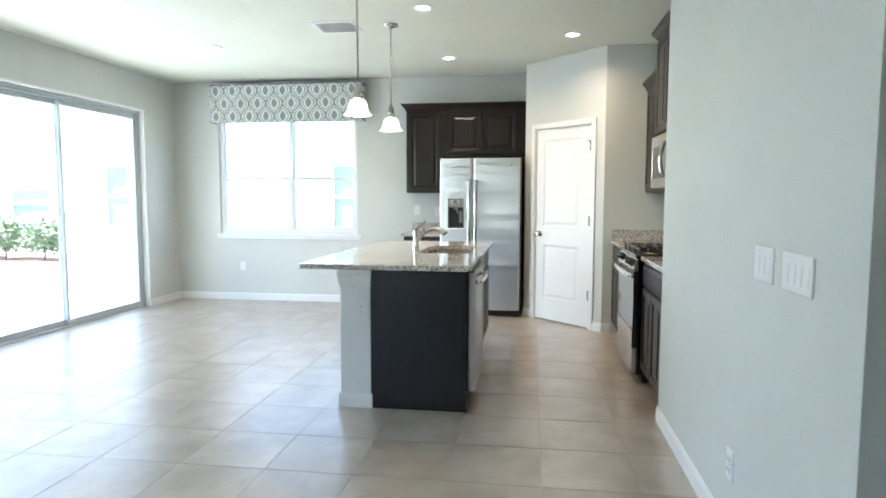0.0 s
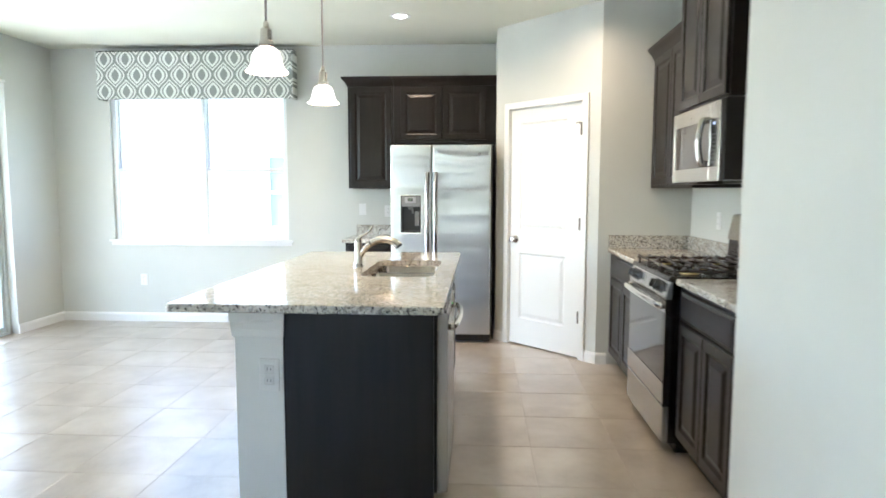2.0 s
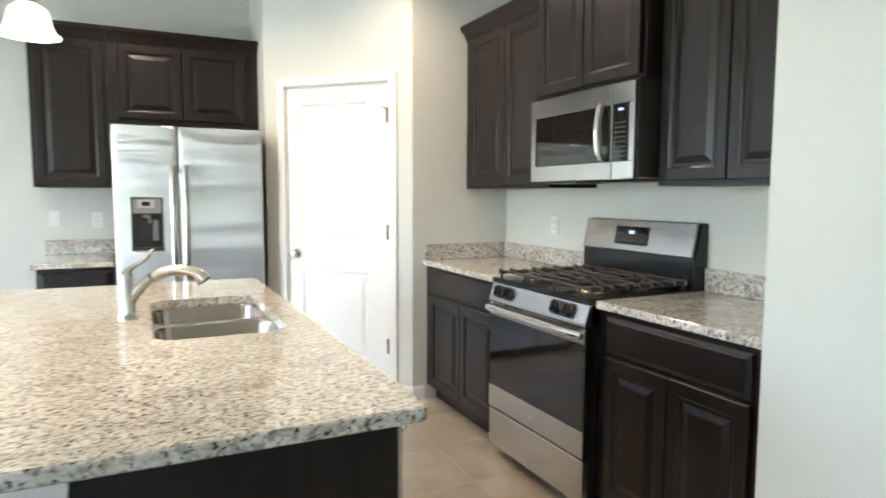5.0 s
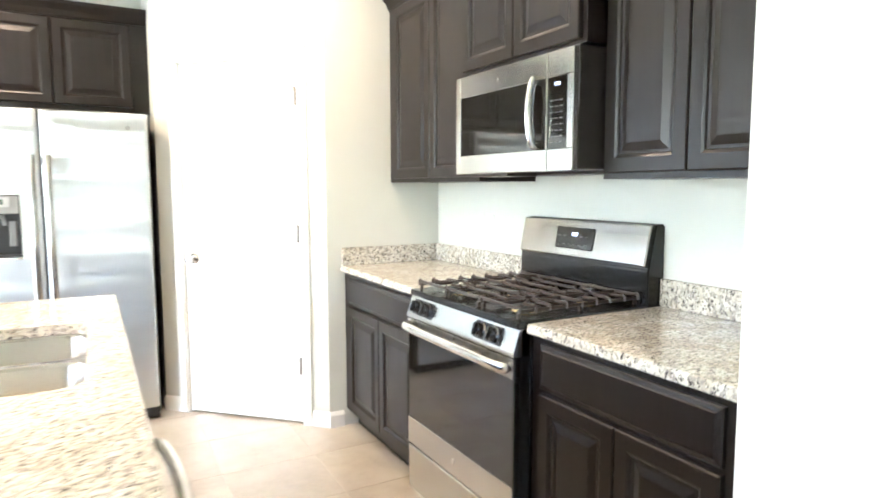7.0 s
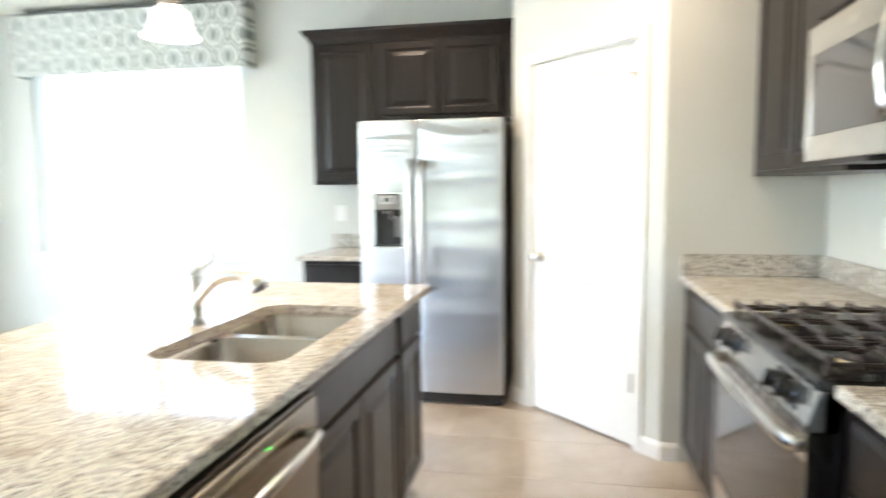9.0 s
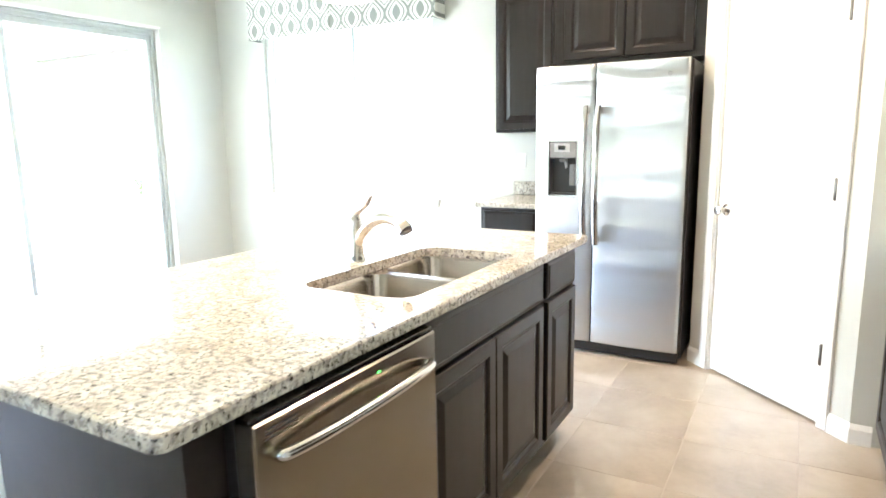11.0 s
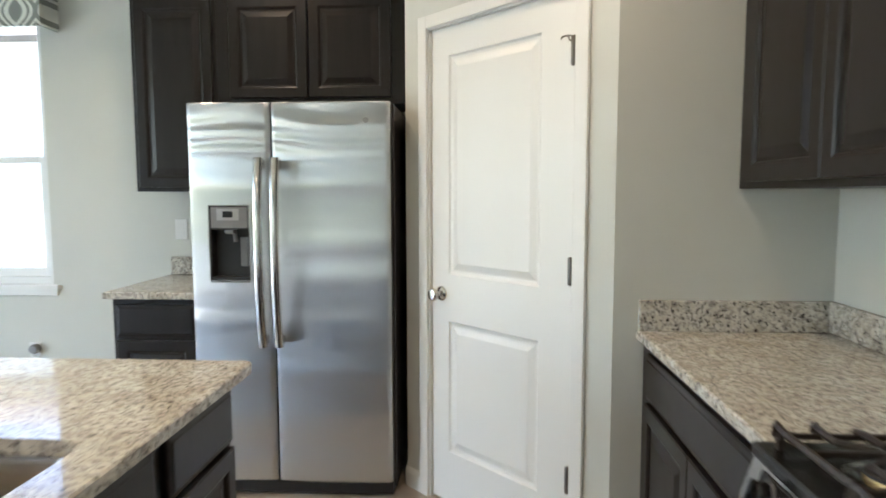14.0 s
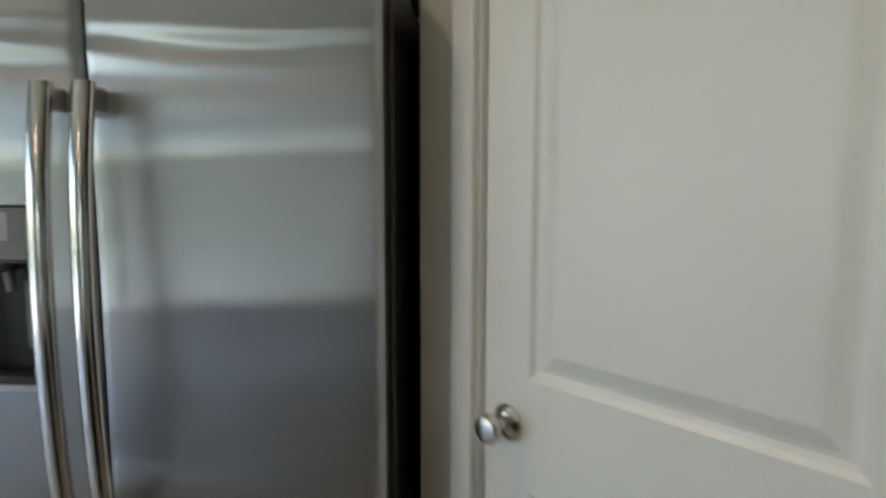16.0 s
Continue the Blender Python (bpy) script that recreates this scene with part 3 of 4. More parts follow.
cabinet("base_cabinet", facing_east(-0.33, 6.073), 0.377, 0, 0.8805, 0.55, [("drawer", 0.02, 0.36, 0.715, 0.858), ("door", 0.02, 0.36, 0.125, 0.70)],
        "narrow dark espresso island cabinet, drawer over door", "cabinet", IB, toe=True)

# island end panel, knee wall with cap and base
pn = thing("end_panel", pose(-0.60, 4.46, 0), "dark espresso flat end panel of the island", "panel")
slab("panel", WOOD, (-0.310, 0.285, -0.012, 0.006, 0.0, 0.8805), (0.225, 0.27, 0.006, 0.083, 0.0, 0.8805), (-0.310, 0.292, -0.017, -0.012, 0.0, 0.018), parent=pn)
kw = thing("knee_wall", pose(-1.0, 4.46, 0), "grey painted island knee wall with white cap and base", "wall")
slab("wall", KNEE, (-0.105, 0.088, -0.012, 1.985, 0, 0.872), parent=kw)
bm = bmesh.new()
rings = []
for o, z in ((0.001, 0.772), (0.009, 0.775), (0.010, 0.800), (0.012, 0.806), (0.013, 0.832), (0.017, 0.840), (0.018, 0.846), (0.018, 0.8805)):
    rings.append([bm.verts.new(p) for p in ((-0.105 - o, -0.012 - o, z), (0.090 + o * 0.3, -0.012 - o, z), (0.090 + o * 0.3, 0.06, z), (-0.105 - o, 1.985, z))])
for a, b in zip(rings, rings[1:]):
    for k in range(4):
        bm.faces.new((a[k], a[(k + 1) % 4], b[(k + 1) % 4], b[k]))
bm.faces.new(rings[-1])
solid("cap", bm, TRIM, False, kw)
bm = bmesh.new()
board(bm, -0.105, 1.985, -0.105, -0.0255)
board(bm, -0.118, -0.012, 0.098, -0.012)
solid("base", bm, TRIM, False, kw)


# ---- countertops ----
def countertop(name, outline, label, cut=None, splash=()):
    bm = bmesh.new()
    z0, z1, e = 0.8815, 0.914, 0.004
    n = len(outline)
    cx, cy = sum(p[0] for p in outline) / n, sum(p[1] for p in outline) / n

    def inset(p, o):
        v = Vector((p[0] - cx, p[1] - cy))
        return (p[0] - math.copysign(min(o, abs(v.x)), v.x), p[1] - math.copysign(min(o, abs(v.y)), v.y))

    rings = [[bm.verts.new((*inset(p, o), z)) for p in outline] for o, z in ((e, z0), (0, z0 + e), (0, z1 - e), (e, z1))]
    for a, b in zip(rings, rings[1:]):
        for k in range(n):
            bm.faces.new((a[k], a[(k + 1) % n], b[(k + 1) % n], b[k]))
    if cut:
        top = [bm.verts.new((x, y, z1)) for x, y in cut]
        low = [bm.verts.new((x, y, z0)) for x, y in cut]
        for k in range(len(cut)):
            j = (k + 1) % len(cut)
            bm.faces.new((top[k], low[k], low[j], top[j]))
        for ring, hole in ((rings[-1], top), (rings[0], low)):
            es = [bm.edges.get((r[k], r[(k + 1) % len(r)])) for r in (ring, hole) for k in range(len(r))]
            bmesh.ops.triangle_fill(bm, use_beauty=True, edges=es)
    else:
        bm.faces.new(rings[-1])
        bm.faces.new(rings[0][::-1])
    for b in splash:
        box(bm, *b, bevel=0.002)
    return tagged(solid(name, bm, GRANITE), label, "countertop")


SX0, SX1, SY0, SY1 = -0.762, -0.374, 5.195, 5.940
countertop("countertop", rounded(-1.352, -0.274, 4.376, 6.488, 0.022), "polished speckled granite island countertop with sink cutout", rounded(SX0, SX1, SY0, SY1, 0.07))
countertop("countertop", [(0.842, 5.994), (XE - 0.001, 5.994), (XE - 0.001, YE - 0.001), (0.842, YE - 0.001)], "polished speckled granite countertop with backsplash",
           splash=[(0.847, XE - 0.024, YE - 0.022, YE - 0.001, 0.915, 1.014), (XE - 0.022, XE - 0.001, 5.994, YE - 0.001, 0.915, 1.014)])
countertop("countertop", [(0.842, YP + 0.001), (XE - 0.001, YP + 0.001), (XE - 0.001, 5.224), (0.842, 5.224)], "polished speckled granite countertop beside the range",
           splash=[(XE - 0.022, XE - 0.001, YP + 0.001, 5.224, 0.915, 1.014)])
countertop("countertop", [(-1.385, 7.60), (-0.945, 7.60), (-0.945, YN - 0.001), (-1.385, YN - 0.001)], "small speckled granite countertop beside the fridge",
           splash=[(-1.375, -0.945, YN - 0.022, YN - 0.001, 0.915, 1.014)])

# sink: two undermounted bowls
bm = bmesh.new()
YD = 5.59


def bowl(bm, x0, x1, y0, y1, depth):
    top, low = rounded(x0, x1, y0, y1, 0.065), rounded(x0 + 0.018, x1 - 0.018, y0 + 0.018, y1 - 0.018, 0.055)
    bot = rounded(x0 + 0.035, x1 - 0.035, y0 + 0.035, y1 - 0.035, 0.045)
    rings = [[bm.verts.new((x, y, z)) for x, y in o] for o, z in ((rounded(x0 - 0.012, x1 + 0.012, y0 - 0.012, y1 + 0.012, 0.077), 0.880), (top, 0.880), (rounded(x0 + 0.004, x1 - 0.004, y0 + 0.004, y1 - 0.004, 0.063), 0.870), (low, 0.876 - depth + 0.03), (bot, 0.876 - depth))]
    n = len(top)
    for a, b in zip(rings, rings[1:]):
        for k in range(n):
            bm.faces.new((a[k], a[(k + 1) % n], b[(k + 1) % n], b[k]))
    bm.faces.new(rings[-1])


bowl(bm, SX0 + 0.004, SX1 - 0.004, SY0 + 0.004, YD - 0.018, 0.19)
bowl(bm, SX0 + 0.004, SX1 - 0.004, YD + 0.018, SY1 - 0.004, 0.19)
box(bm, SX0 + 0.07, SX1 - 0.07, YD - 0.008, YD + 0.008, 0.872, 0.8796)
for xo, xw, side in ((SX0 - 0.008, SX0 + 0.004, 1), (SX1 + 0.008, SX1 - 0.004, -1)):
    r0, ya, yb = 0.065, YD - 0.018, YD + 0.018
    arc = [radians(90 * k / 6) for k in range(7)]
    web = [(xo, ya - r0)] + [(xw + side * r0 * (1 - math.cos(a)), ya - r0 + r0 * math.sin(a)) for a in arc]
    web += [(xw + side * r0 * (1 - math.cos(a)), yb + r0 - r0 * math.sin(a)) for a in reversed(arc)] + [(xo, yb + r0)]
    prism(bm, web[::-side], 0.872, 0.8796)
sink = thing("sink", pose(0, 0, 0), "brushed stainless double-bowl undermount sink", "sink")
solid("bowl", bm, SINK_STEEL, True, sink)
for yc in ((SY0 + YD) / 2, (SY1 + YD) / 2):
    bm = bmesh.new()
    lathe(bm, [(0.045, 0.6862), (0.042, 0.690), (0.036, 0.690), (0.03, 0.687), (0, 0.687)], 20, ((SX0 + SX1) / 2, yc, 0))
    solid("drain", bm, CHROME, True, sink)

# faucet
fc = thing("faucet", pose(-0.832, 5.578, 0.914, 0, 0, -10), "satin nickel pull-out kitchen faucet with side lever", "faucet")
solid("body", lathe(bmesh.new(), [(0, 0), (0.031, 0), (0.031, 0.006), (0.028, 0.012), (0.0255, 0.03), (0.023, 0.08), (0.0215, 0.115), (0.022, 0.14), (0.0215, 0.150), (0.017, 0.158), (0, 0.160)], 24), NICKEL, True, fc)
pts = curve_points([(0.0, 0, 0.045), (0.022, 0, 0.085), (0.065, 0, 0.130), (0.118, 0, 0.156), (0.168, 0, 0.161), (0.215, 0, 0.148), (0.241, 0, 0.126)], 6)
solid("spout", tube(bmesh.new(), pts, [0.0165 + 0.0025 * min(1, i / 14) + 0.0065 * max(0, (i - 22) / 14) ** 1.5 for i in range(len(pts))], 16), NICKEL, True, fc)
solid("collar", tube(bmesh.new(), [(0.074, 0, 0.137), (0.080, 0, 0.140)], 0.0192, 16), BLACK_MATTE, True, fc)
solid("spray_face", tube(bmesh.new(), [(0.2405, 0, 0.1265), (0.2445, 0, 0.1205)], 0.0225, 16), BLACK_MATTE, True, fc)
pts = curve_points([(-0.004, 0, 0.150), (0.012, 0.0, 0.170), (0.035, 0, 0.185), (0.062, 0, 0.205), (0.085, 0, 0.236)], 5)
solid("lever", tube(bmesh.new(), pts, [0.019, 0.0185, 0.0175, 0.016, 0.0145, 0.013, 0.012, 0.011, 0.010, 0.0095, 0.009, 0.009, 0.009, 0.0092, 0.0095, 0.0098, 0.010, 0.010, 0.0095, 0.008, 0.005][:len(pts)], 12, 0.8), NICKEL, True, fc)

# ---- dishwasher ----
dw = thing("dishwasher", facing_east(-0.31, 4.545), "stainless dishwasher with curved bar handle", "dishwasher")
slab("body", BLACK_MATTE, (0.002, 0.610, 0.0, 0.55, 0.10, 0.872), (0.002, 0.610, 0.05, 0.5, 0.0, 0.10), parent=dw)
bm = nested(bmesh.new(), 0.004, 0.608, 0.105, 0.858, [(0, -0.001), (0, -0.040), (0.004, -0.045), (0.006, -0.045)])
solid("door", bm, DW_DIM_STEEL, False, dw)
# strip of the usual lighter steel, for the bright reflection along the door's edge
slab("door_edge", STEEL, (0.001, 0.0037, -0.044, -0.003, 0.106, 0.857), parent=dw)
slab("control_strip", BLACK_GLASS, (0.004, 0.608, -0.036, -0.001, 0.859, 0.869), parent=dw, bevel=0.002)
bm = bmesh.new()
tube(bm, curve_points([(0.055, -0.045, 0.790), (0.060, -0.066, 0.791), (0.16, -0.080, 0.793), (0.306, -0.085, 0.794), (0.452, -0.080, 0.793), (0.552, -0.066, 0.791), (0.557, -0.045, 0.790)], 6), 0.0125, 12)
solid("handle", bm, CHROME, True, dw)
tagged(slab("vent", BLACK_MATTE, *[(0.03, 0.11, -0.0462, -0.0452, 0.822 + 0.009 * k, 0.825 + 0.009 * k) for k in range(3)], parent=dw), kind="stuff")
slab("indicator", GREEN_LED, (0.36, 0.369, -0.0464, -0.0453, 0.832, 0.835), parent=dw)

# ---- fridge ----
fr = thing("fridge", pose(-0.485, 7.53, 0), "stainless side-by-side refrigerator with ice and water dispenser", "refrigerator")
slab("body", SIDE, (-0.446, 0.446, 0.065, 0.70, 0.03, 1.745), parent=fr, bevel=0.004)
slab("kickplate", BLACK_MATTE, (-0.435, 0.435, 0.03, 0.064, 0.012, 0.075), (-0.42, -0.36, 0.06, 0.6, 0.0, 0.03), (0.36, 0.42, 0.06, 0.6, 0.0, 0.03), parent=fr)


def fridge_door(name, x0, x1, z0, z1, hole=None):
    """A door with softly rounded upright edges and a slightly bowed face; hole: the dispenser's niche."""
    xs = [x0, x0 + 0.004, x0 + 0.012, x0 + 0.024] + [x0 + 0.024 + (x1 - x0 - 0.048) * k / 10 for k in range(1, 10)] + [x1 - 0.024, x1 - 0.012, x1 - 0.004, x1]
    zs = [z0, z0 + 0.006] + [z0 + 0.006 + (z1 - z0 - 0.012) * k / 48 for k in range(1, 48)] + [z1 - 0.006, z1]
    zs = [z for z in zs if not 1.44 < z < 1.721] + [1.445 + 0.008 * k for k in range(35)]
    zs.sort()
    if hole:
        hx0, hx1, hz0, hz1 = hole
        xs = sorted(set([x for x in xs if not (hx0 - 0.015 < x < hx0 + 0.015 or hx1 - 0.015 < x < hx1 + 0.015)] + [hx0, hx1]))
        zs = sorted(set([z for z in zs if not (hz0 - 0.014 < z < hz0 + 0.014 or hz1 - 0.014 < z < hz1 + 0.014)] + [hz0, hz1]))

    def face(x, z):
        e = min(x - x0, x1 - x)
        r = 0.020
        edge = r - math.sqrt(max(0, r * r - (r - min(e, r)) ** 2))
        u = (x - x0) / (x1 - x0)
        bow = -0.012 * (4 * u * (1 - u))
        ends = 0.006 * max(0, 1 - min(z - z0, z1 - z) / 0.006)
        wave = 0.0011 * math.sin(z * 14 + x * 3) * math.exp(-((z - 1.62) / 0.16) ** 2) + 0.0006 * math.sin(z * 21 + 1) * math.exp(-((z - 0.95) / 0.22) ** 2) \
            + 0.0016 * math.sin(z * 44 + 5 * x + 1.5 * math.sin(9 * x)) * math.exp(-((z - 1.66) / 0.10) ** 2) \
            + 0.0011 * math.sin(z * 104 + 4 * x + 1.3 * math.sin(8 * x)) * math.exp(-((z - 1.60) / 0.065) ** 2) + 0.00035 * math.sin(z * 33 - 4 * x) * math.exp(-((z - 1.1) / 0.12) ** 2)
        return bow + edge * 0.9 + ends + wave

    bm = bmesh.new()
    grid = [[bm.verts.new((x, face(x, z), z)) for z in zs] for x in xs]
    for i in range(len(xs) - 1):
        for j in range(len(zs) - 1):
            if hole and xs[i] >= hx0 - 1e-6 and xs[i + 1] <= hx1 + 1e-6 and zs[j] >= hz0 - 1e-6 and zs[j + 1] <= hz1 + 1e-6:
                continue
            bm.faces.new((grid[i][j], grid[i + 1][j], grid[i + 1][j + 1], grid[i][j + 1]))
    back = [[bm.verts.new((x, 0.06, z)) for z in (z0, z1)] for x in (x0, x1)]
    rim = [grid[i][0] for i in range(len(xs))]
    bm.faces.new(rim + [back[1][0], back[0][0]])
    rim = [grid[i][-1] for i in range(len(xs))]
    bm.faces.new(rim[::-1] + [back[0][1], back[1][1]])
    bm.faces.new([grid[0][j] for j in range(len(zs))][::-1] + [back[0][0], back[0][1]]).material_index = 1
    bm.faces.new([grid[-1][j] for j in range(len(zs))] + [back[1][1], back[1][0]]).material_index = 1
    ob = solid(name, bm, STEEL_DOOR, True, fr)
    ob.data.materials.append(SIDE)
    return ob


FS = -0.080
left = fridge_door("freezer_door", -0.446, FS - 0.003, 0.078, 1.748, (-0.352, -0.178, 0.985, 1.308))
right = fridge_door("fridge_door", FS + 0.003, 0.436, 0.078, 1.748)
for hx in (FS - 0.036, FS + 0.036):
    bm = bmesh.new()
    tube(bm, curve_points([(hx, -0.052, 0.70), (hx, -0.075, 0.86), (hx, -0.084, 1.105), (hx, -0.075, 1.35), (hx, -0.052, 1.51)], 8), 0.0125, 14, 1.6)
    box(bm, hx - 0.014, hx + 0.014, -0.055, -0.004, 0.705, 0.745, 0.005)
    box(bm, hx - 0.014, hx + 0.014, -0.055, -0.004, 1.465, 1.505, 0.005)
    solid("handle", bm, CHROME, True, fr)
dp = slab("dispenser", BLACK_MATTE, (-0.352, -0.178, 0.045, 0.055, 0.985, 1.308), (-0.352, -0.347, -0.006, 0.045, 0.985, 1.308), (-0.183, -0.178, -0.006, 0.045, 0.985, 1.308),
          (-0.347, -0.183, -0.006, 0.045, 0.985, 0.998), (-0.347, -0.183, -0.010, 0.045, 1.205, 1.308), parent=fr)
slab("bezel", CHROME, (-0.356, -0.352, -0.014, 0.004, 0.981, 1.312), (-0.178, -0.174, -0.014, 0.004, 0.981, 1.312), (-0.352, -0.178, -0.014, 0.004, 0.974, 0.985), (-0.352, -0.178, -0.014, 0.004, 1.308, 1.312), parent=fr)
slab("control_panel", GREYPLATE, (-0.345, -0.185, -0.0125, -0.010, 1.212, 1.302), parent=fr)
slab("display", SILVER, (-0.318, -0.222, -0.0140, -0.0125, 1.245, 1.295), parent=fr)
slab("screen", BLACK_GLASS, (-0.292, -0.248, -0.0150, -0.0140, 1.258, 1.284), parent=fr)
bm = bmesh.new()
box(bm, -0.29, -0.25, 0.0, 0.04, 1.185, 1.206, 0.004)
tube(bm, [(-0.255, 0.02, 1.19), (-0.25, 0.022, 1.15)], 0.009, 10)
box(bm, -0.235, -0.20, 0.03, 0.044, 1.04, 1.17, 0.004)
solid("paddle", bm, GREYPLATE, False, fr)
solid("emblem", lathe(bmesh.new(), [(0.0125, -0.002), (0.0125, 0.0015), (0.0105, 0.002), (0.0098, 0.001), (0.006, 0.0008), (0.004, 0.0016), (0, 0.0016)], 20, (0.335, -0.0105, 1.668), pose(0, 0, 0, 90)), SILVER, True, fr)

# ---- range ----
rg = thing("gas_range", facing_west(0.827, 5.988), "stainless freestanding gas range with black grates", "range")
RW = 0.758
slab("body", BLACK, (0.002, RW, 0.0, 0.60, 0.06, 0.893), (0.03, RW - 0.03, 0.05, 0.58, 0.0, 0.06), parent=rg)
bm = nested(bmesh.new(), 0.004, RW - 0.002, 0.262, 0.800, [(0, 0), (0, -0.026), (0.004, -0.030), (0.006, -0.030)])
od = solid("oven_door", bm, BLACK_GLASS, False, rg)
slab("door_trim", STEEL_FLAT, (0.004, RW - 0.002, -0.0335, -0.0305, 0.262, 0.375), (0.004, RW - 0.002, -0.0335, -0.0305, 0.735, 0.800), parent=rg, bevel=0.001)
tagged(slab("vent", BLACK_MATTE, *[(0.10 + 0.075 * k, 0.155 + 0.075 * k, -0.0345, -0.0337, 0.776 + 0.008 * j, 0.780 + 0.008 * j) for k in range(8) for j in (0, 1, 2)], parent=rg), kind="stuff")
solid("emblem", lathe(bmesh.new(), [(0, 0), (0.013, 0), (0.012, 0.002), (0, 0.0022)], 18, (RW / 2, -0.0335, 0.317), pose(0, 0, 0, 90)), CHROME, True, rg)
bm = nested(bmesh.new(), 0.004, RW - 0.002, 0.062, 0.252, [(0, 0), (0, -0.028), (0.004, -0.032), (0.006, -0.032)])
solid("drawer", bm, STEEL_FLAT, False, rg)
bm = bmesh.new()
tube(bm, curve_points([(0.022, -0.030, 0.772), (0.026, -0.058, 0.774), (0.12, -0.070, 0.776), (0.379, -0.075, 0.777), (0.638, -0.070, 0.776), (0.732, -0.058, 0.774), (0.736, -0.030, 0.772)], 6), 0.0135, 12, 1.35)
solid("handle", bm, CHROME, True, rg)
# slanted control fascia
bm = bmesh.new()
prof = [(-0.034, 0.806), (-0.034, 0.818), (-0.010, 0.894), (0.03, 0.894), (0.03, 0.806)]
e0, e1 = [bm.verts.new((0.002, y, z)) for y, z in prof], [bm.verts.new((RW, y, z)) for y, z in prof]
for k in range(5):
    j = (k + 1) % 5
    bm.faces.new((e0[k], e1[k], e1[j], e0[j]))
bm.faces.new(e0[::-1]), bm.faces.new(e1)
solid("fascia", bm, STEEL_FLAT, False, rg)
lean = pose(0, 0, 0, 90 - 17.5)
for px0 in (0.045, 0.515):
    bm = bmesh.new()
    box(bm, px0, px0 + 0.165, -0.031, 0.031, 0.0, 0.003, 0.002)
    bm.transform(Matrix.Translation((0, -0.0225, 0.8555)) @ lean)
    solid("knob_plate", bm, BLACK, False, rg)
for kx in (0.088, 0.168, 0.558, 0.638):
    bm = lathe(bmesh.new(), [(0, 0), (0.029, 0), (0.029, 0.006), (0.023, 0.010), (0.021, 0.026), (0.018, 0.030), (0, 0.030)], 20, (kx, -0.022, 0.856), lean)
    b2 = bmesh.new()
    box(b2, -0.0065, 0.0065, -0.022, 0.022, 0.026, 0.040, 0.003)
    b2.transform(Matrix.Translation((kx, -0.022, 0.856)) @ lean)
    me = bpy.data.meshes.new("grip")
    b2.to_mesh(me), b2.free()
    bm.from_mesh(me)
    solid("knob", bm, BLACK, True, rg)
# cooktop, burners, grates
bm = bmesh.new()
box(bm, 0.0, RW + 0.002, -0.018, 0.555, 0.894, 0.920, 0.006, 2)
solid("cooktop", bm, BLACK, False, rg)
for bx, by, r in ((0.16, 0.13, 0.045), (0.16, 0.41, 0.04), (0.60, 0.13, 0.05), (0.60, 0.41, 0.036), (0.38, 0.27, 0.05)):
    bm, bb, sc = bmesh.new(), bmesh.new(), bmesh.new()
    lathe(bm, [(0, 0.938), (r * 0.8, 0.938), (r, 0.934), (r, 0.930), (r * 0.9, 0.928), (0, 0.928)], 20, (bx, by, 0))
    lathe(bb, [(r * 0.95, 0.920), (r * 0.95, 0.928), (r * 0.5, 0.928)], 20, (bx, by, 0))
    lathe(sc, [(r * 1.6, 0.9203), (r * 1.5, 0.9215), (r * 1.0, 0.9215)], 20, (bx, by, 0))
    solid("burner_cap", bm, BLACK_MATTE, True, rg)
    solid("burner", bb, BRASS, True, rg)
    solid("burner_ring", sc, CHROME, True, rg)
for g in range(3):
    gx0 = 0.030 + g * 0.237
    gx1, xc = gx0 + 0.224, gx0 + 0.112
    bm = bmesh.new()
    zt, t = 0.955, 0.0052
    for x in (gx0 + 0.010, gx1 - 0.010):
        box(bm, x - t, x + t, 0.010, 0.540, zt - 0.017, zt - 0.006, 0.002)
        for y in (0.014, 0.275, 0.536):
            box(bm, x - t, x + t, y - t, y + t, 0.920, zt - 0.016)

    def bar(*inner):
        """One rod across the grate, its ends turned up and then down to the frame."""
        y0, y1 = inner[0][1], inner[-1][1]
        path = [(gx0 - 0.004, y0, zt - 0.016), (gx0 - 0.003, y0, zt), (gx0 + 0.003, y0, zt + 0.006), (gx0 + 0.012, y0, zt + 0.002)]
        path += [(x, y, zt) for x, y in inner]
        path += [(gx1 - 0.012, y1, zt + 0.002), (gx1 - 0.003, y1, zt + 0.006), (gx1 + 0.003, y1, zt), (gx1 + 0.004, y1, zt - 0.016)]
        tube(bm, path, 0.0056, 6, 1.25)

    for y in (0.012, 0.275, 0.538):
        bar((gx0 + 0.03, y), (gx1 - 0.03, y))
    for yb in (0.142, 0.408):
        if g == 1:
            for y in (yb - 0.044, yb + 0.044):
                bar((gx0 + 0.03, y), (gx1 - 0.03, y))
            continue
        for side in (-1, 1):
            y = yb + side * 0.066
            bar((gx0 + 0.03, y), (xc - 0.048, y), (xc - 0.014, yb + side * 0.020), (xc + 0.014, yb + side * 0.020), (xc + 0.048, y), (gx1 - 0.03, y))
            tube(bm, [(xc + side * 0.030, yb, zt), (xc + side * 0.085, yb, zt), (xc + side * 0.108, yb, zt - 0.004), (xc + side * 0.112, yb, zt - 0.016)], 0.0056, 6, 1.25)
            tube(bm, [(xc, yb + side * 0.022, zt), (xc, yb + side * 0.13, zt)], 0.005, 6, 1.25)
    solid("grate", bm, IRON, False, rg)
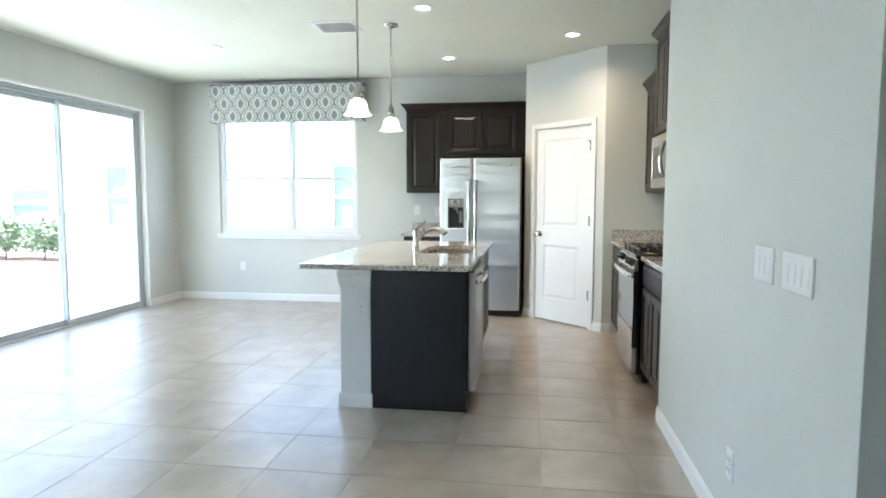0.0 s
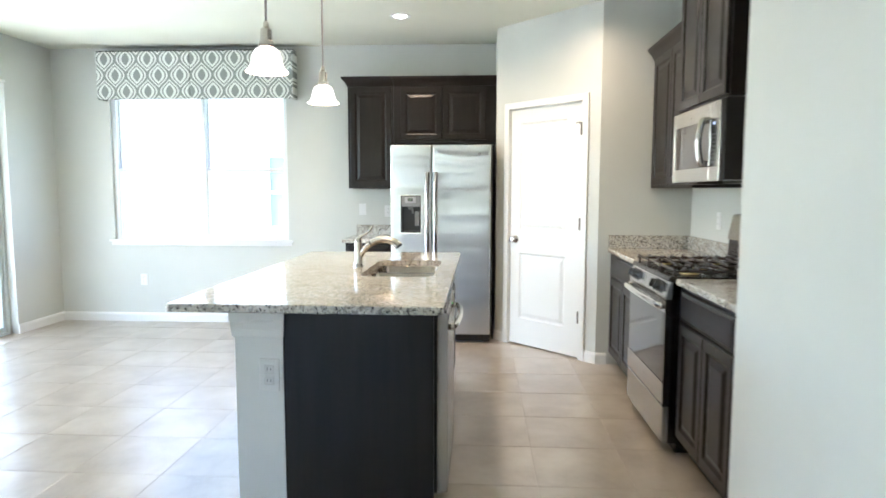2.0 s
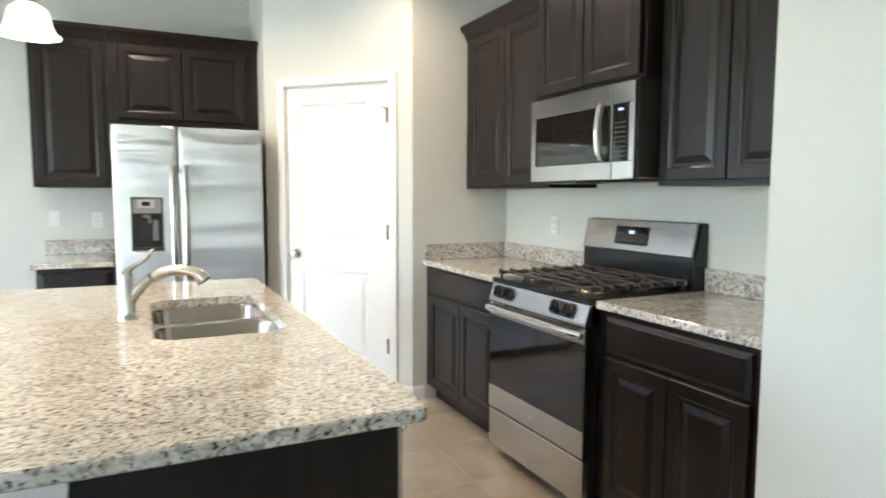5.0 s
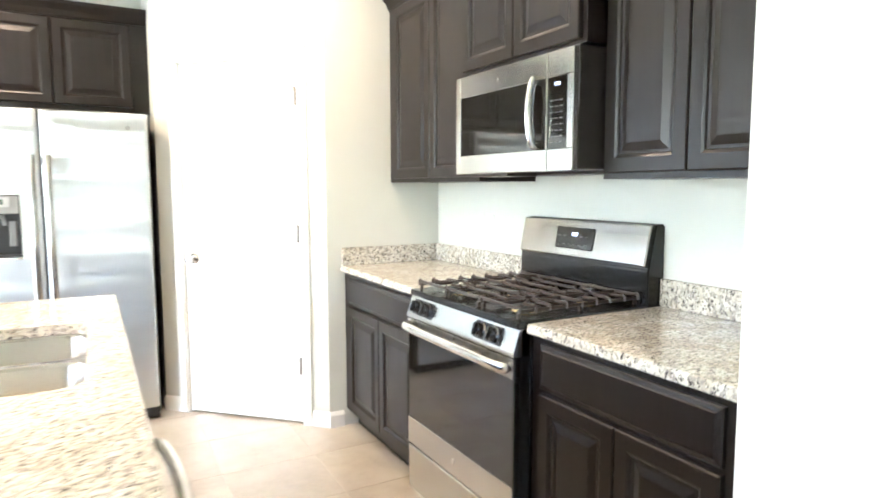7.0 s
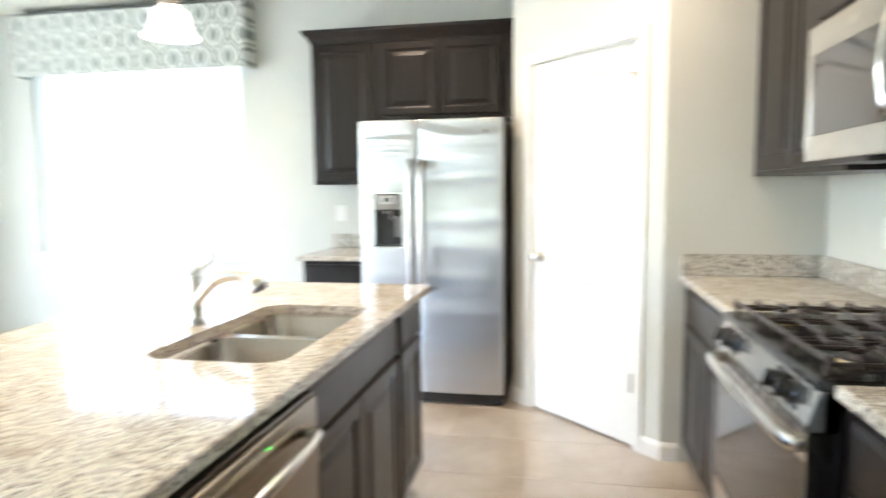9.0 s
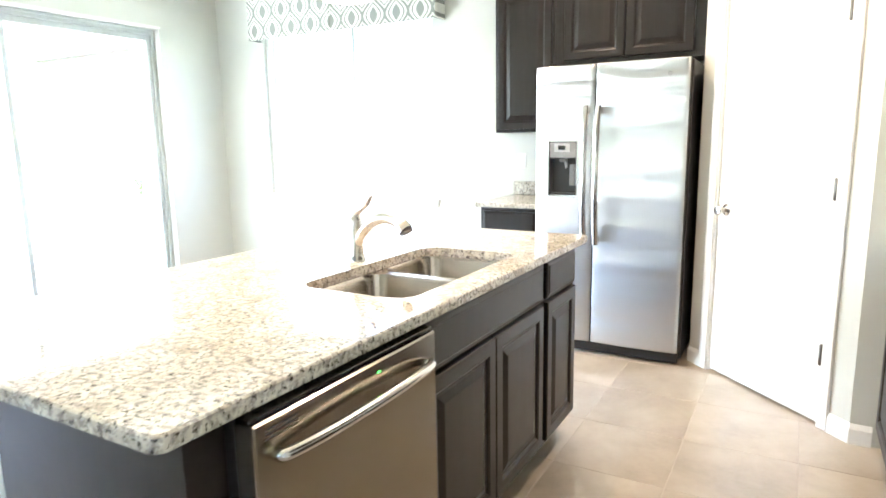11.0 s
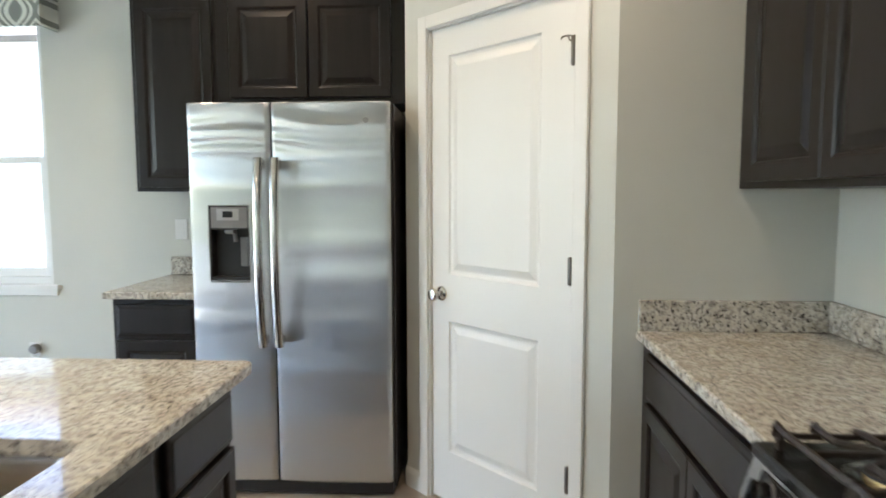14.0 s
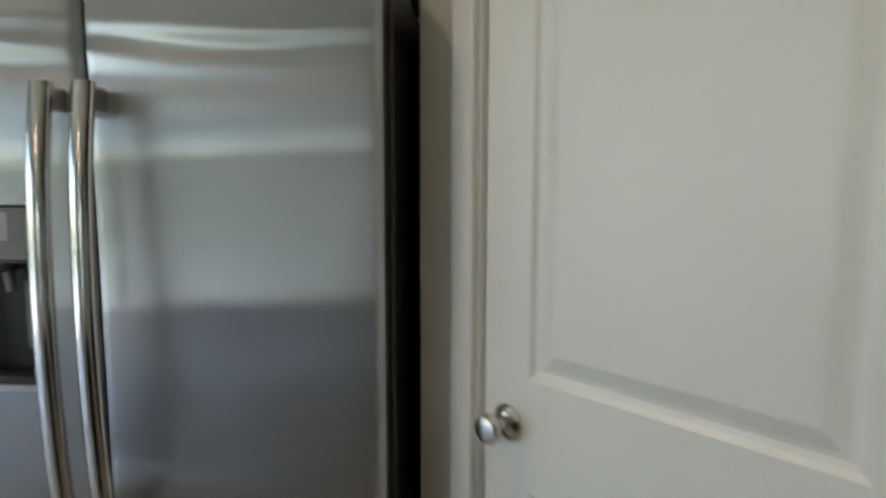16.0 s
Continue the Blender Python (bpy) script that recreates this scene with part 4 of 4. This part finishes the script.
# backguard
bm = bmesh.new()
prof = [(0.555, 0.894), (0.555, 1.045), (0.588, 1.205), (0.600, 1.212), (0.640, 1.212), (0.640, 0.894)]
e0, e1 = [bm.verts.new((0.0, y, z)) for y, z in prof], [bm.verts.new((RW + 0.002, y, z)) for y, z in prof]
for k in range(6):
    j = (k + 1) % 6
    bm.faces.new((e0[k], e1[k], e1[j], e0[j]))
bm.faces.new(e0[::-1]), bm.faces.new(e1)
bmesh.ops.bevel(bm, geom=bm.edges[:], offset=0.006, segments=2, affect="EDGES")
solid("backguard", bm, BLACK, False, rg)
tilt = Matrix.Translation((0, 0.555, 1.045)) @ pose(0, 0, 0, -11.7)


def on_backguard(name, mat, bevel, *boxes):
    bm = bmesh.new()
    for b in boxes:
        box(bm, *b, bevel=bevel)
    bm.transform(tilt)
    return solid(name, bm, mat, False, rg)


on_backguard("backguard_panel", STEEL_FLAT, 0.004, (0.003, RW - 0.010, -0.012, 0.004, 0.012, 0.166))
on_backguard("control_panel", BLACK_GLASS, 0.003, (0.245, 0.475, -0.0155, -0.010, 0.045, 0.135))
tagged(on_backguard("clock", DISPLAY, 0, (0.345, 0.353, -0.0165, -0.0156, 0.098, 0.114), (0.358, 0.366, -0.0165, -0.0156, 0.098, 0.114), (0.370, 0.378, -0.0165, -0.0156, 0.098, 0.114)), kind="stuff")
tagged(on_backguard("button", KEYPRINT, 0, *[(0.262 + 0.033 * k, 0.276 + 0.033 * k, -0.0165, -0.0156, 0.060 + 0.035 * j, 0.066 + 0.035 * j) for k in range(6) for j in (0, 1) if not (j == 1 and 2 <= k <= 3)]), kind="stuff")

# ---- microwave ----
mw = thing("microwave", facing_west(1.055, 5.986, 1.40), "stainless over-the-range microwave with black door glass", "microwave")
MW = 0.742
slab("body", CASE, (0.0, MW, 0.0, 0.40, 0.006, 0.408), (0.05, 0.33, 0.01, 0.16, -0.012, 0.006), (0.06, 0.70, 0.2, 0.38, -0.006, 0.006), parent=mw, bevel=0.003)
bm = bmesh.new()
x0, x1 = 0.0, 0.608
for b in ((x0, 0.035, 0.0, 0.400), (0.035, x1, 0.315, 0.400), (0.035, x1, 0.0, 0.075), (0.600, x1, 0.075, 0.315)):
    box(bm, b[0], b[1], -0.025, -0.0005, b[2], b[3], 0.002)
solid("door", bm, STEEL_FLAT, False, mw)
slab("window", BLACK_GLASS, (0.036, 0.599, -0.0225, -0.0005, 0.076, 0.314), parent=mw)
slab("side_panel", STEEL_FLAT, (0.611, MW, -0.025, -0.0005, 0.315, 0.400), (0.611, MW, -0.025, -0.0005, 0.0, 0.075), (0.712, MW, -0.025, -0.0005, 0.075, 0.315), parent=mw, bevel=0.002)
slab("control_panel", BLACK_GLASS, (0.611, 0.712, -0.023, -0.0005, 0.075, 0.315), parent=mw)
tagged(slab("key", KEYPRINT, *[(0.626 + 0.024 * i, 0.640 + 0.024 * i, -0.0238, -0.0231, 0.095 + 0.02 * j, 0.0985 + 0.02 * j) for i in range(3) for j in range(8)], parent=mw), kind="stuff")
tagged(slab("clock", DISPLAY, *[(0.648 + 0.010 * i, 0.654 + 0.010 * i, -0.0238, -0.0231, 0.285, 0.296) for i in range(3)], parent=mw), kind="stuff")
bm = bmesh.new()
tube(bm, curve_points([(0.560, -0.024, 0.092), (0.560, -0.050, 0.100), (0.560, -0.064, 0.20), (0.560, -0.050, 0.305), (0.560, -0.024, 0.314)], 8), 0.011, 12, 1.5)
solid("handle", bm, CHROME, True, mw)
solid("emblem", lathe(bmesh.new(), [(0, 0), (0.013, 0), (0.012, 0.002), (0, 0.0022)], 18, (0.30, -0.025, 0.357), pose(0, 0, 0, 90)), CHROME, True, mw)

# ---- valance over the window ----
va = thing("valance", pose(-2.955, 8.10, 2.47), "upholstered cornice valance with grey ogee lattice fabric", "valance")
slab("cover", VALANCE, (-0.962, -0.022, 0.0, 0.02, -0.232, 0.23), (-0.018, 1.000, 0.0, 0.02, -0.232, 0.23), (-0.962, -0.942, 0.02, 0.149, -0.232, 0.23), (0.980, 1.000, 0.02, 0.149, -0.232, 0.23), parent=va, bevel=0.006)
slab("top_board", BLACK_MATTE, (-0.96, 0.998, 0.004, 0.149, 0.231, 0.236), parent=va)

# ---- pendants, recessed lights, vent ----


def pendant(x, y):
    p = thing("pendant_lamp", pose(x, y, H), "satin nickel pendant with lit white opal bell shade", "lamp", "pendants over the island")
    solid("canopy", lathe(bmesh.new(), [(0, 0), (0.066, 0), (0.066, -0.006), (0.058, -0.016), (0.03, -0.026), (0.012, -0.030), (0.010, -0.045), (0, -0.045)], 28), NICKEL, True, p)
    up = 0.022
    solid("rod", tube(bmesh.new(), [(0, 0, -0.04), (0, 0, -0.31), (0, 0, -0.33), (0, 0, up - 0.69)], [0.0055, 0.0055, 0.0062, 0.0055], 10), ROD, True, p)
    solid("socket", lathe(bmesh.new(), [(0, -0.675), (0.010, -0.675), (0.013, -0.69), (0.013, -0.700), (0.020, -0.706), (0.026, -0.711), (0.027, -0.760), (0.031, -0.764), (0.033, -0.774), (0.033, -0.790), (0, -0.790)], 20, (0, 0, up)), NICKEL, True, p)
    prof = [(0.028, -0.794), (0.046, -0.797), (0.058, -0.808), (0.066, -0.830), (0.071, -0.856), (0.077, -0.875), (0.086, -0.888), (0.097, -0.895), (0.098, -0.901), (0.094, -0.901), (0.081, -0.890), (0.072, -0.877), (0.066, -0.856), (0.061, -0.832), (0.053, -0.813), (0.028, -0.801)]
    shade = solid("shade", lathe(bmesh.new(), prof, 32, (0, 0, up)), SHADE, True, p)
    lamp = new("pendant_bulb", bpy.data.lights.new("pendant_bulb", "POINT"))
    lamp.data.energy, lamp.data.color, lamp.data.shadow_soft_size = PENDANT_WATTS, WARM, 0.03
    lamp.matrix_basis = pose(x, y, H - 0.87 + up)
    return p


for y in (4.93, 5.95):
    pendant(-1.115, y)


def recessed(x, y):
    c = thing("recessed_light", pose(x, y, H), "lit round recessed ceiling light with white trim", "light", "recessed ceiling lights")
    solid("trim", lathe(bmesh.new(), [(0.085, 0.0), (0.084, -0.006), (0.072, -0.010), (0.060, -0.008), (0.049, -0.002), (0.049, -0.0005)], 32), TRIM, True, c)
    solid("lens", lathe(bmesh.new(), [(0.049, -0.003), (0.0, -0.003)], 32), LAMP_FACE, False, c)
    lamp = new("recessed_bulb", bpy.data.lights.new("recessed_bulb", "AREA"))
    lamp.data.shape, lamp.data.size, lamp.data.energy, lamp.data.color, lamp.data.spread = "DISK", 0.10, CAN_WATTS, WARM, radians(150)
    lamp.matrix_basis = pose(x, y, H - 0.006)


for x, y in ((-0.765, 5.53), (0.417, 6.48), (-0.80, 7.26), (-2.99, 6.50)):
    recessed(x, y)

vt = thing("ceiling_vent", pose(-1.58, 5.965, H), "white louvred ceiling air register", "vent")
slab("frame", TRIM, (-0.185, -0.155, -0.175, 0.175, -0.008, -0.0005), (0.155, 0.185, -0.175, 0.175, -0.008, -0.0005), (-0.155, 0.155, -0.175, -0.145, -0.008, -0.0005), (-0.155, 0.155, 0.145, 0.175, -0.008, -0.0005), parent=vt, bevel=0.002)
# flat black sheet painted as the shade seen between the louvres
slab("duct", BLACK_MATTE, (-0.154, 0.154, -0.144, 0.144, -0.0018, -0.0006), parent=vt)
for k in range(13):
    x = -0.142 + k * 0.0237
    bm = bmesh.new()
    box(bm, -0.0062, 0.0062, -0.144, 0.144, -0.0008, 0.0008)
    bm.transform(pose(x, 0, -0.0075, 0, -24, 0))
    solid("louvre", bm, TRIM, False, vt)


# ---- wall plates ----
def plate(m, gangs, kind, label, size=1.0):
    """A cover plate that faces -y; kind: 'switch', 'outlet' or 'blank'."""
    w = 0.070 + 0.046 * (gangs - 1)
    m = m @ Matrix.Diagonal((size, 1, size, 1))
    p = thing("light_switch" if kind == "switch" else "outlet", m, label, "switch" if kind == "switch" else "outlet")
    solid("plate", nested(bmesh.new(), -w / 2, w / 2, -0.057, 0.057, [(0, -0.0005), (0, -0.004), (0.003, -0.0065), (0.006, -0.0065)]), PLATE, False, p)
    for g in range(gangs):
        x = (g - (gangs - 1) / 2) * 0.046
        if kind == "switch":
            bm = bmesh.new()
            box(bm, x - 0.0165, x + 0.0165, -0.0085, -0.0066, -0.033, 0.033, 0.0015)
            bm2 = [v for v in bm.verts if v.co.z > 0]
            for v in bm2:
                v.co.y += 0.0012
            solid("rocker", bm, PLATE, False, p)
        elif kind == "outlet":
            slab("receptacle", PLATE, (x - 0.017, x + 0.017, -0.0082, -0.0066, 0.006, 0.034), (x - 0.017, x + 0.017, -0.0082, -0.0066, -0.034, -0.006), parent=p, bevel=0.003)
            tagged(slab("slot", GREYPLATE, *[(x + dx - 0.0012, x + dx + 0.0012, -0.0087, -0.0083, z - 0.004, z + 0.005) for dx in (-0.006, 0.006) for z in (0.021, -0.019)], parent=p), kind="stuff")
    return p


plate(facing_west(XP, 2.877, 1.107), 3, "switch", "white triple rocker switch plate on the partition")
plate(facing_west(XP, 2.617, 1.107), 4, "switch", "white four-gang rocker switch plate on the partition")
plate(facing_west(XP, 3.136, 0.315), 1, "outlet", "white duplex outlet low on the partition")
plate(pose(-1.317, YN, 1.165), 1, "switch", "white switch plate above the small counter")
plate(pose(-1.06, YN, 1.15), 1, "outlet", "white duplex outlet above the small counter")
plate(pose(-3.60, YN, 0.435), 1, "outlet", "white duplex outlet under the window")
plate(pose(-2.20, YN, 0.46), 1, "outlet", "white duplex outlet near the floor")
ad = thing("plug_adapter", pose(-2.185, YN - 0.009, 0.485), "small grey adapter plugged into the outlet", "adapter")
solid("case", lathe(bmesh.new(), [(0, 0), (0.024, 0), (0.027, 0.004), (0.027, 0.034), (0.023, 0.042), (0, 0.044)], 20, (0, 0, 0), pose(0, 0, 0, 90)), GREYPLATE, True, ad)
plate(facing_west(XE, 6.36, 1.15), 1, "outlet", "white duplex outlet above the counter")
plate(pose(-0.968, 4.448, 0.62), 1, "outlet", "white duplex outlet on the knee wall", 1.15)

# ---- outdoors ----
tagged(slab("ground", LAWN, (-400, 400, -400, 400, -0.35, -0.13)), "mown green lawn", "lawn", kind="structure")
tagged(slab("patio", PATIO, (-11.5, -4.665, -2.0, 10.0, -0.13, -0.02)), "grey concrete patio slab", "patio", kind="structure")
# the driveway is an unseen slab, added so neutral light bounces through the south window
tagged(slab("driveway", CONCRETE, (-12, 6, -15, -3.2, -0.13, -0.10)), "unseen pale concrete slab added to bounce neutral light", "driveway", kind="structure")
tagged(slab("walkway", CONCRETE, (-16, 4, 10.6, 12.8, -0.13, -0.11)), "pale concrete path", "path", kind="structure")
po = thing("porch_roof", pose(-6.3, 5.5, 0), "white covered patio roof on square posts", "porch")
slab("soffit", STUCCO, (-0.35, 1.635, -3.5, 3.5, 2.62, 2.80), parent=po)
slab("beam", STUCCO, (-0.35, -0.15, -3.5, 3.5, 2.50, 2.62), parent=po)
for py in (-3.5, 3.3):
    slab("post", STUCCO, (-0.35, -0.15, py, py + 0.2, -0.02, 2.50), parent=po)
nh = thing("house", pose(-7.0, 14.6, -0.13), "white stucco neighbouring house with dark windows", "house")
slab("wall", STUCCO, (-12, 10, 0, 8, 0, 3.9), parent=nh)
bm = bmesh.new()
v = [bm.verts.new(p) for p in ((-12.4, -0.4, 3.9), (10.4, -0.4, 3.9), (10.4, 8.4, 3.9), (-12.4, 8.4, 3.9), (-8, 4, 6.0), (6, 4, 6.0))]
for f in ((0, 1, 5, 4), (1, 2, 5), (2, 3, 4, 5), (3, 0, 4), (3, 2, 1, 0)):
    bm.faces.new([v[k] for k in f])
solid("roof", bm, ROOFING, False, nh)
for cx, z0, z1, w in ((-5.2, 0.95, 1.60, 1.0), (-2.85, 0.75, 2.15, 0.55), (2.85, 0.75, 2.15, 0.55), (6.5, 0.8, 2.1, 1.6)):
    o = slab("window", DARKPANE, (cx - w / 2, cx + w / 2, -0.01, 0.02, z0, z1), parent=nh)
    slab("frame", STUCCO, (cx - w / 2 - 0.1, cx - w / 2, -0.05, 0.0, z0 - 0.1, z1 + 0.1), (cx + w / 2, cx + w / 2 + 0.1, -0.05, 0.0, z0 - 0.1, z1 + 0.1), (cx - w / 2, cx + w / 2, -0.05, 0.0, z1, z1 + 0.1),
         (cx - w / 2, cx + w / 2, -0.05, 0.0, z0 - 0.1, z0), (cx - w / 2, cx + w / 2, -0.04, -0.011, (z0 + z1) / 2 - 0.03, (z0 + z1) / 2 + 0.03), parent=nh)
rng = random.Random(4)


def shrub(x, y, r):
    s = thing("shrub", pose(x, y, -0.13), "small rounded green shrub on a bare stem", "shrub", "shrubs by the neighbouring house")
    bm = bmesh.new()
    tube(bm, curve_points([(0, 0, 0), (0.02, 0.01, 0.15), (-0.01, 0, 0.35)], 4), 0.02, 7)
    for k in range(5):
        a = k * 1.256
        tube(bm, curve_points([(0, 0, 0.25), (0.1 * math.cos(a), 0.1 * math.sin(a), 0.42), (0.24 * math.cos(a), 0.24 * math.sin(a), 0.62)], 4), 0.009, 5)
    solid("stem", bm, BARK, True, s)
    bm = bmesh.new()
    for k in range(640):
        d = Vector((rng.gauss(0, 1), rng.gauss(0, 1), rng.gauss(0, 1))).normalized() * r * rng.uniform(0.45, 1.08)
        c = Vector((0, 0, 0.16 + r * 0.9)) + Vector((d.x * (1.25 - 0.35 * d.z / r), d.y, d.z * 0.9))
        u = Vector((rng.gauss(0, 1), rng.gauss(0, 1), rng.gauss(0, 1))).normalized()
        w = u.orthogonal().normalized()
        l, h = rng.uniform(0.05, 0.09), rng.uniform(0.02, 0.035)
        bm.faces.new([bm.verts.new(c + p) for p in (-u * l, w * h, u * l, -w * h)])
    tagged(solid("foliage", bm, LEAF, False, s), kind="stuff")
    return s


for x, y, r in ((-10.9, 13.4, 0.42), (-11.9, 13.4, 0.45), (-13.0, 13.5, 0.40)):
    shrub(x, y, r)
tagged(slab("mulch_bed", MULCH, (-17, -8.8, 12.9, 14.55, -0.13, -0.115)), "brown mulch bed along the house", "mulch", kind="structure")

# ---- floor tiles ----
PITCH, JOINT = 0.445, 0.0035
floor = bpy.data.objects["floor"]
bm = bmesh.new()
h = (PITCH - JOINT) / 2
rings = [[bm.verts.new((sx * (h - o), sy * (h - o), z)) for sx, sy in ((-1, -1), (1, -1), (1, 1), (-1, 1))] for o, z in ((0, -0.004), (0, -0.0008), (0.0012, 0.0))]
for a, b in zip(rings, rings[1:]):
    for k in range(4):
        bm.faces.new((a[k], a[(k + 1) % 4], b[(k + 1) % 4], b[k]))
bm.faces.new(rings[-1])
first = solid("tile", bm, TILE, False, floor)
tile_mesh = first.data
far = bmesh.new()
x_start, y_start = 0.135 + PITCH / 2, 3.505 + PITCH / 2
used = False
for i in range(-11, 7):
    for j in range(-15, 11):
        x, y = x_start + i * PITCH, y_start + j * PITCH
        if x - h > 3.0 or x + h < -4.55 or y - h < -3.0 or y - h > 8.2:
            continue
        if y > 1.0 and x < 1.3:
            ob = first if not used else new("tile", tile_mesh)
            used = True
            ob.parent = floor
            ob.location = (x, y, rng.uniform(-0.0003, 0.0003))
            ob.rotation_euler = (0, 0, radians(90 * rng.randrange(4)))
        else:
            far.from_mesh(tile_mesh)
            far.verts.ensure_lookup_table()
            bmesh.ops.translate(far, verts=far.verts[-12:], vec=(x, y, 0))
ob = solid("tile_field", far, TILE, False, floor)
tagged(ob, kind="stuff")
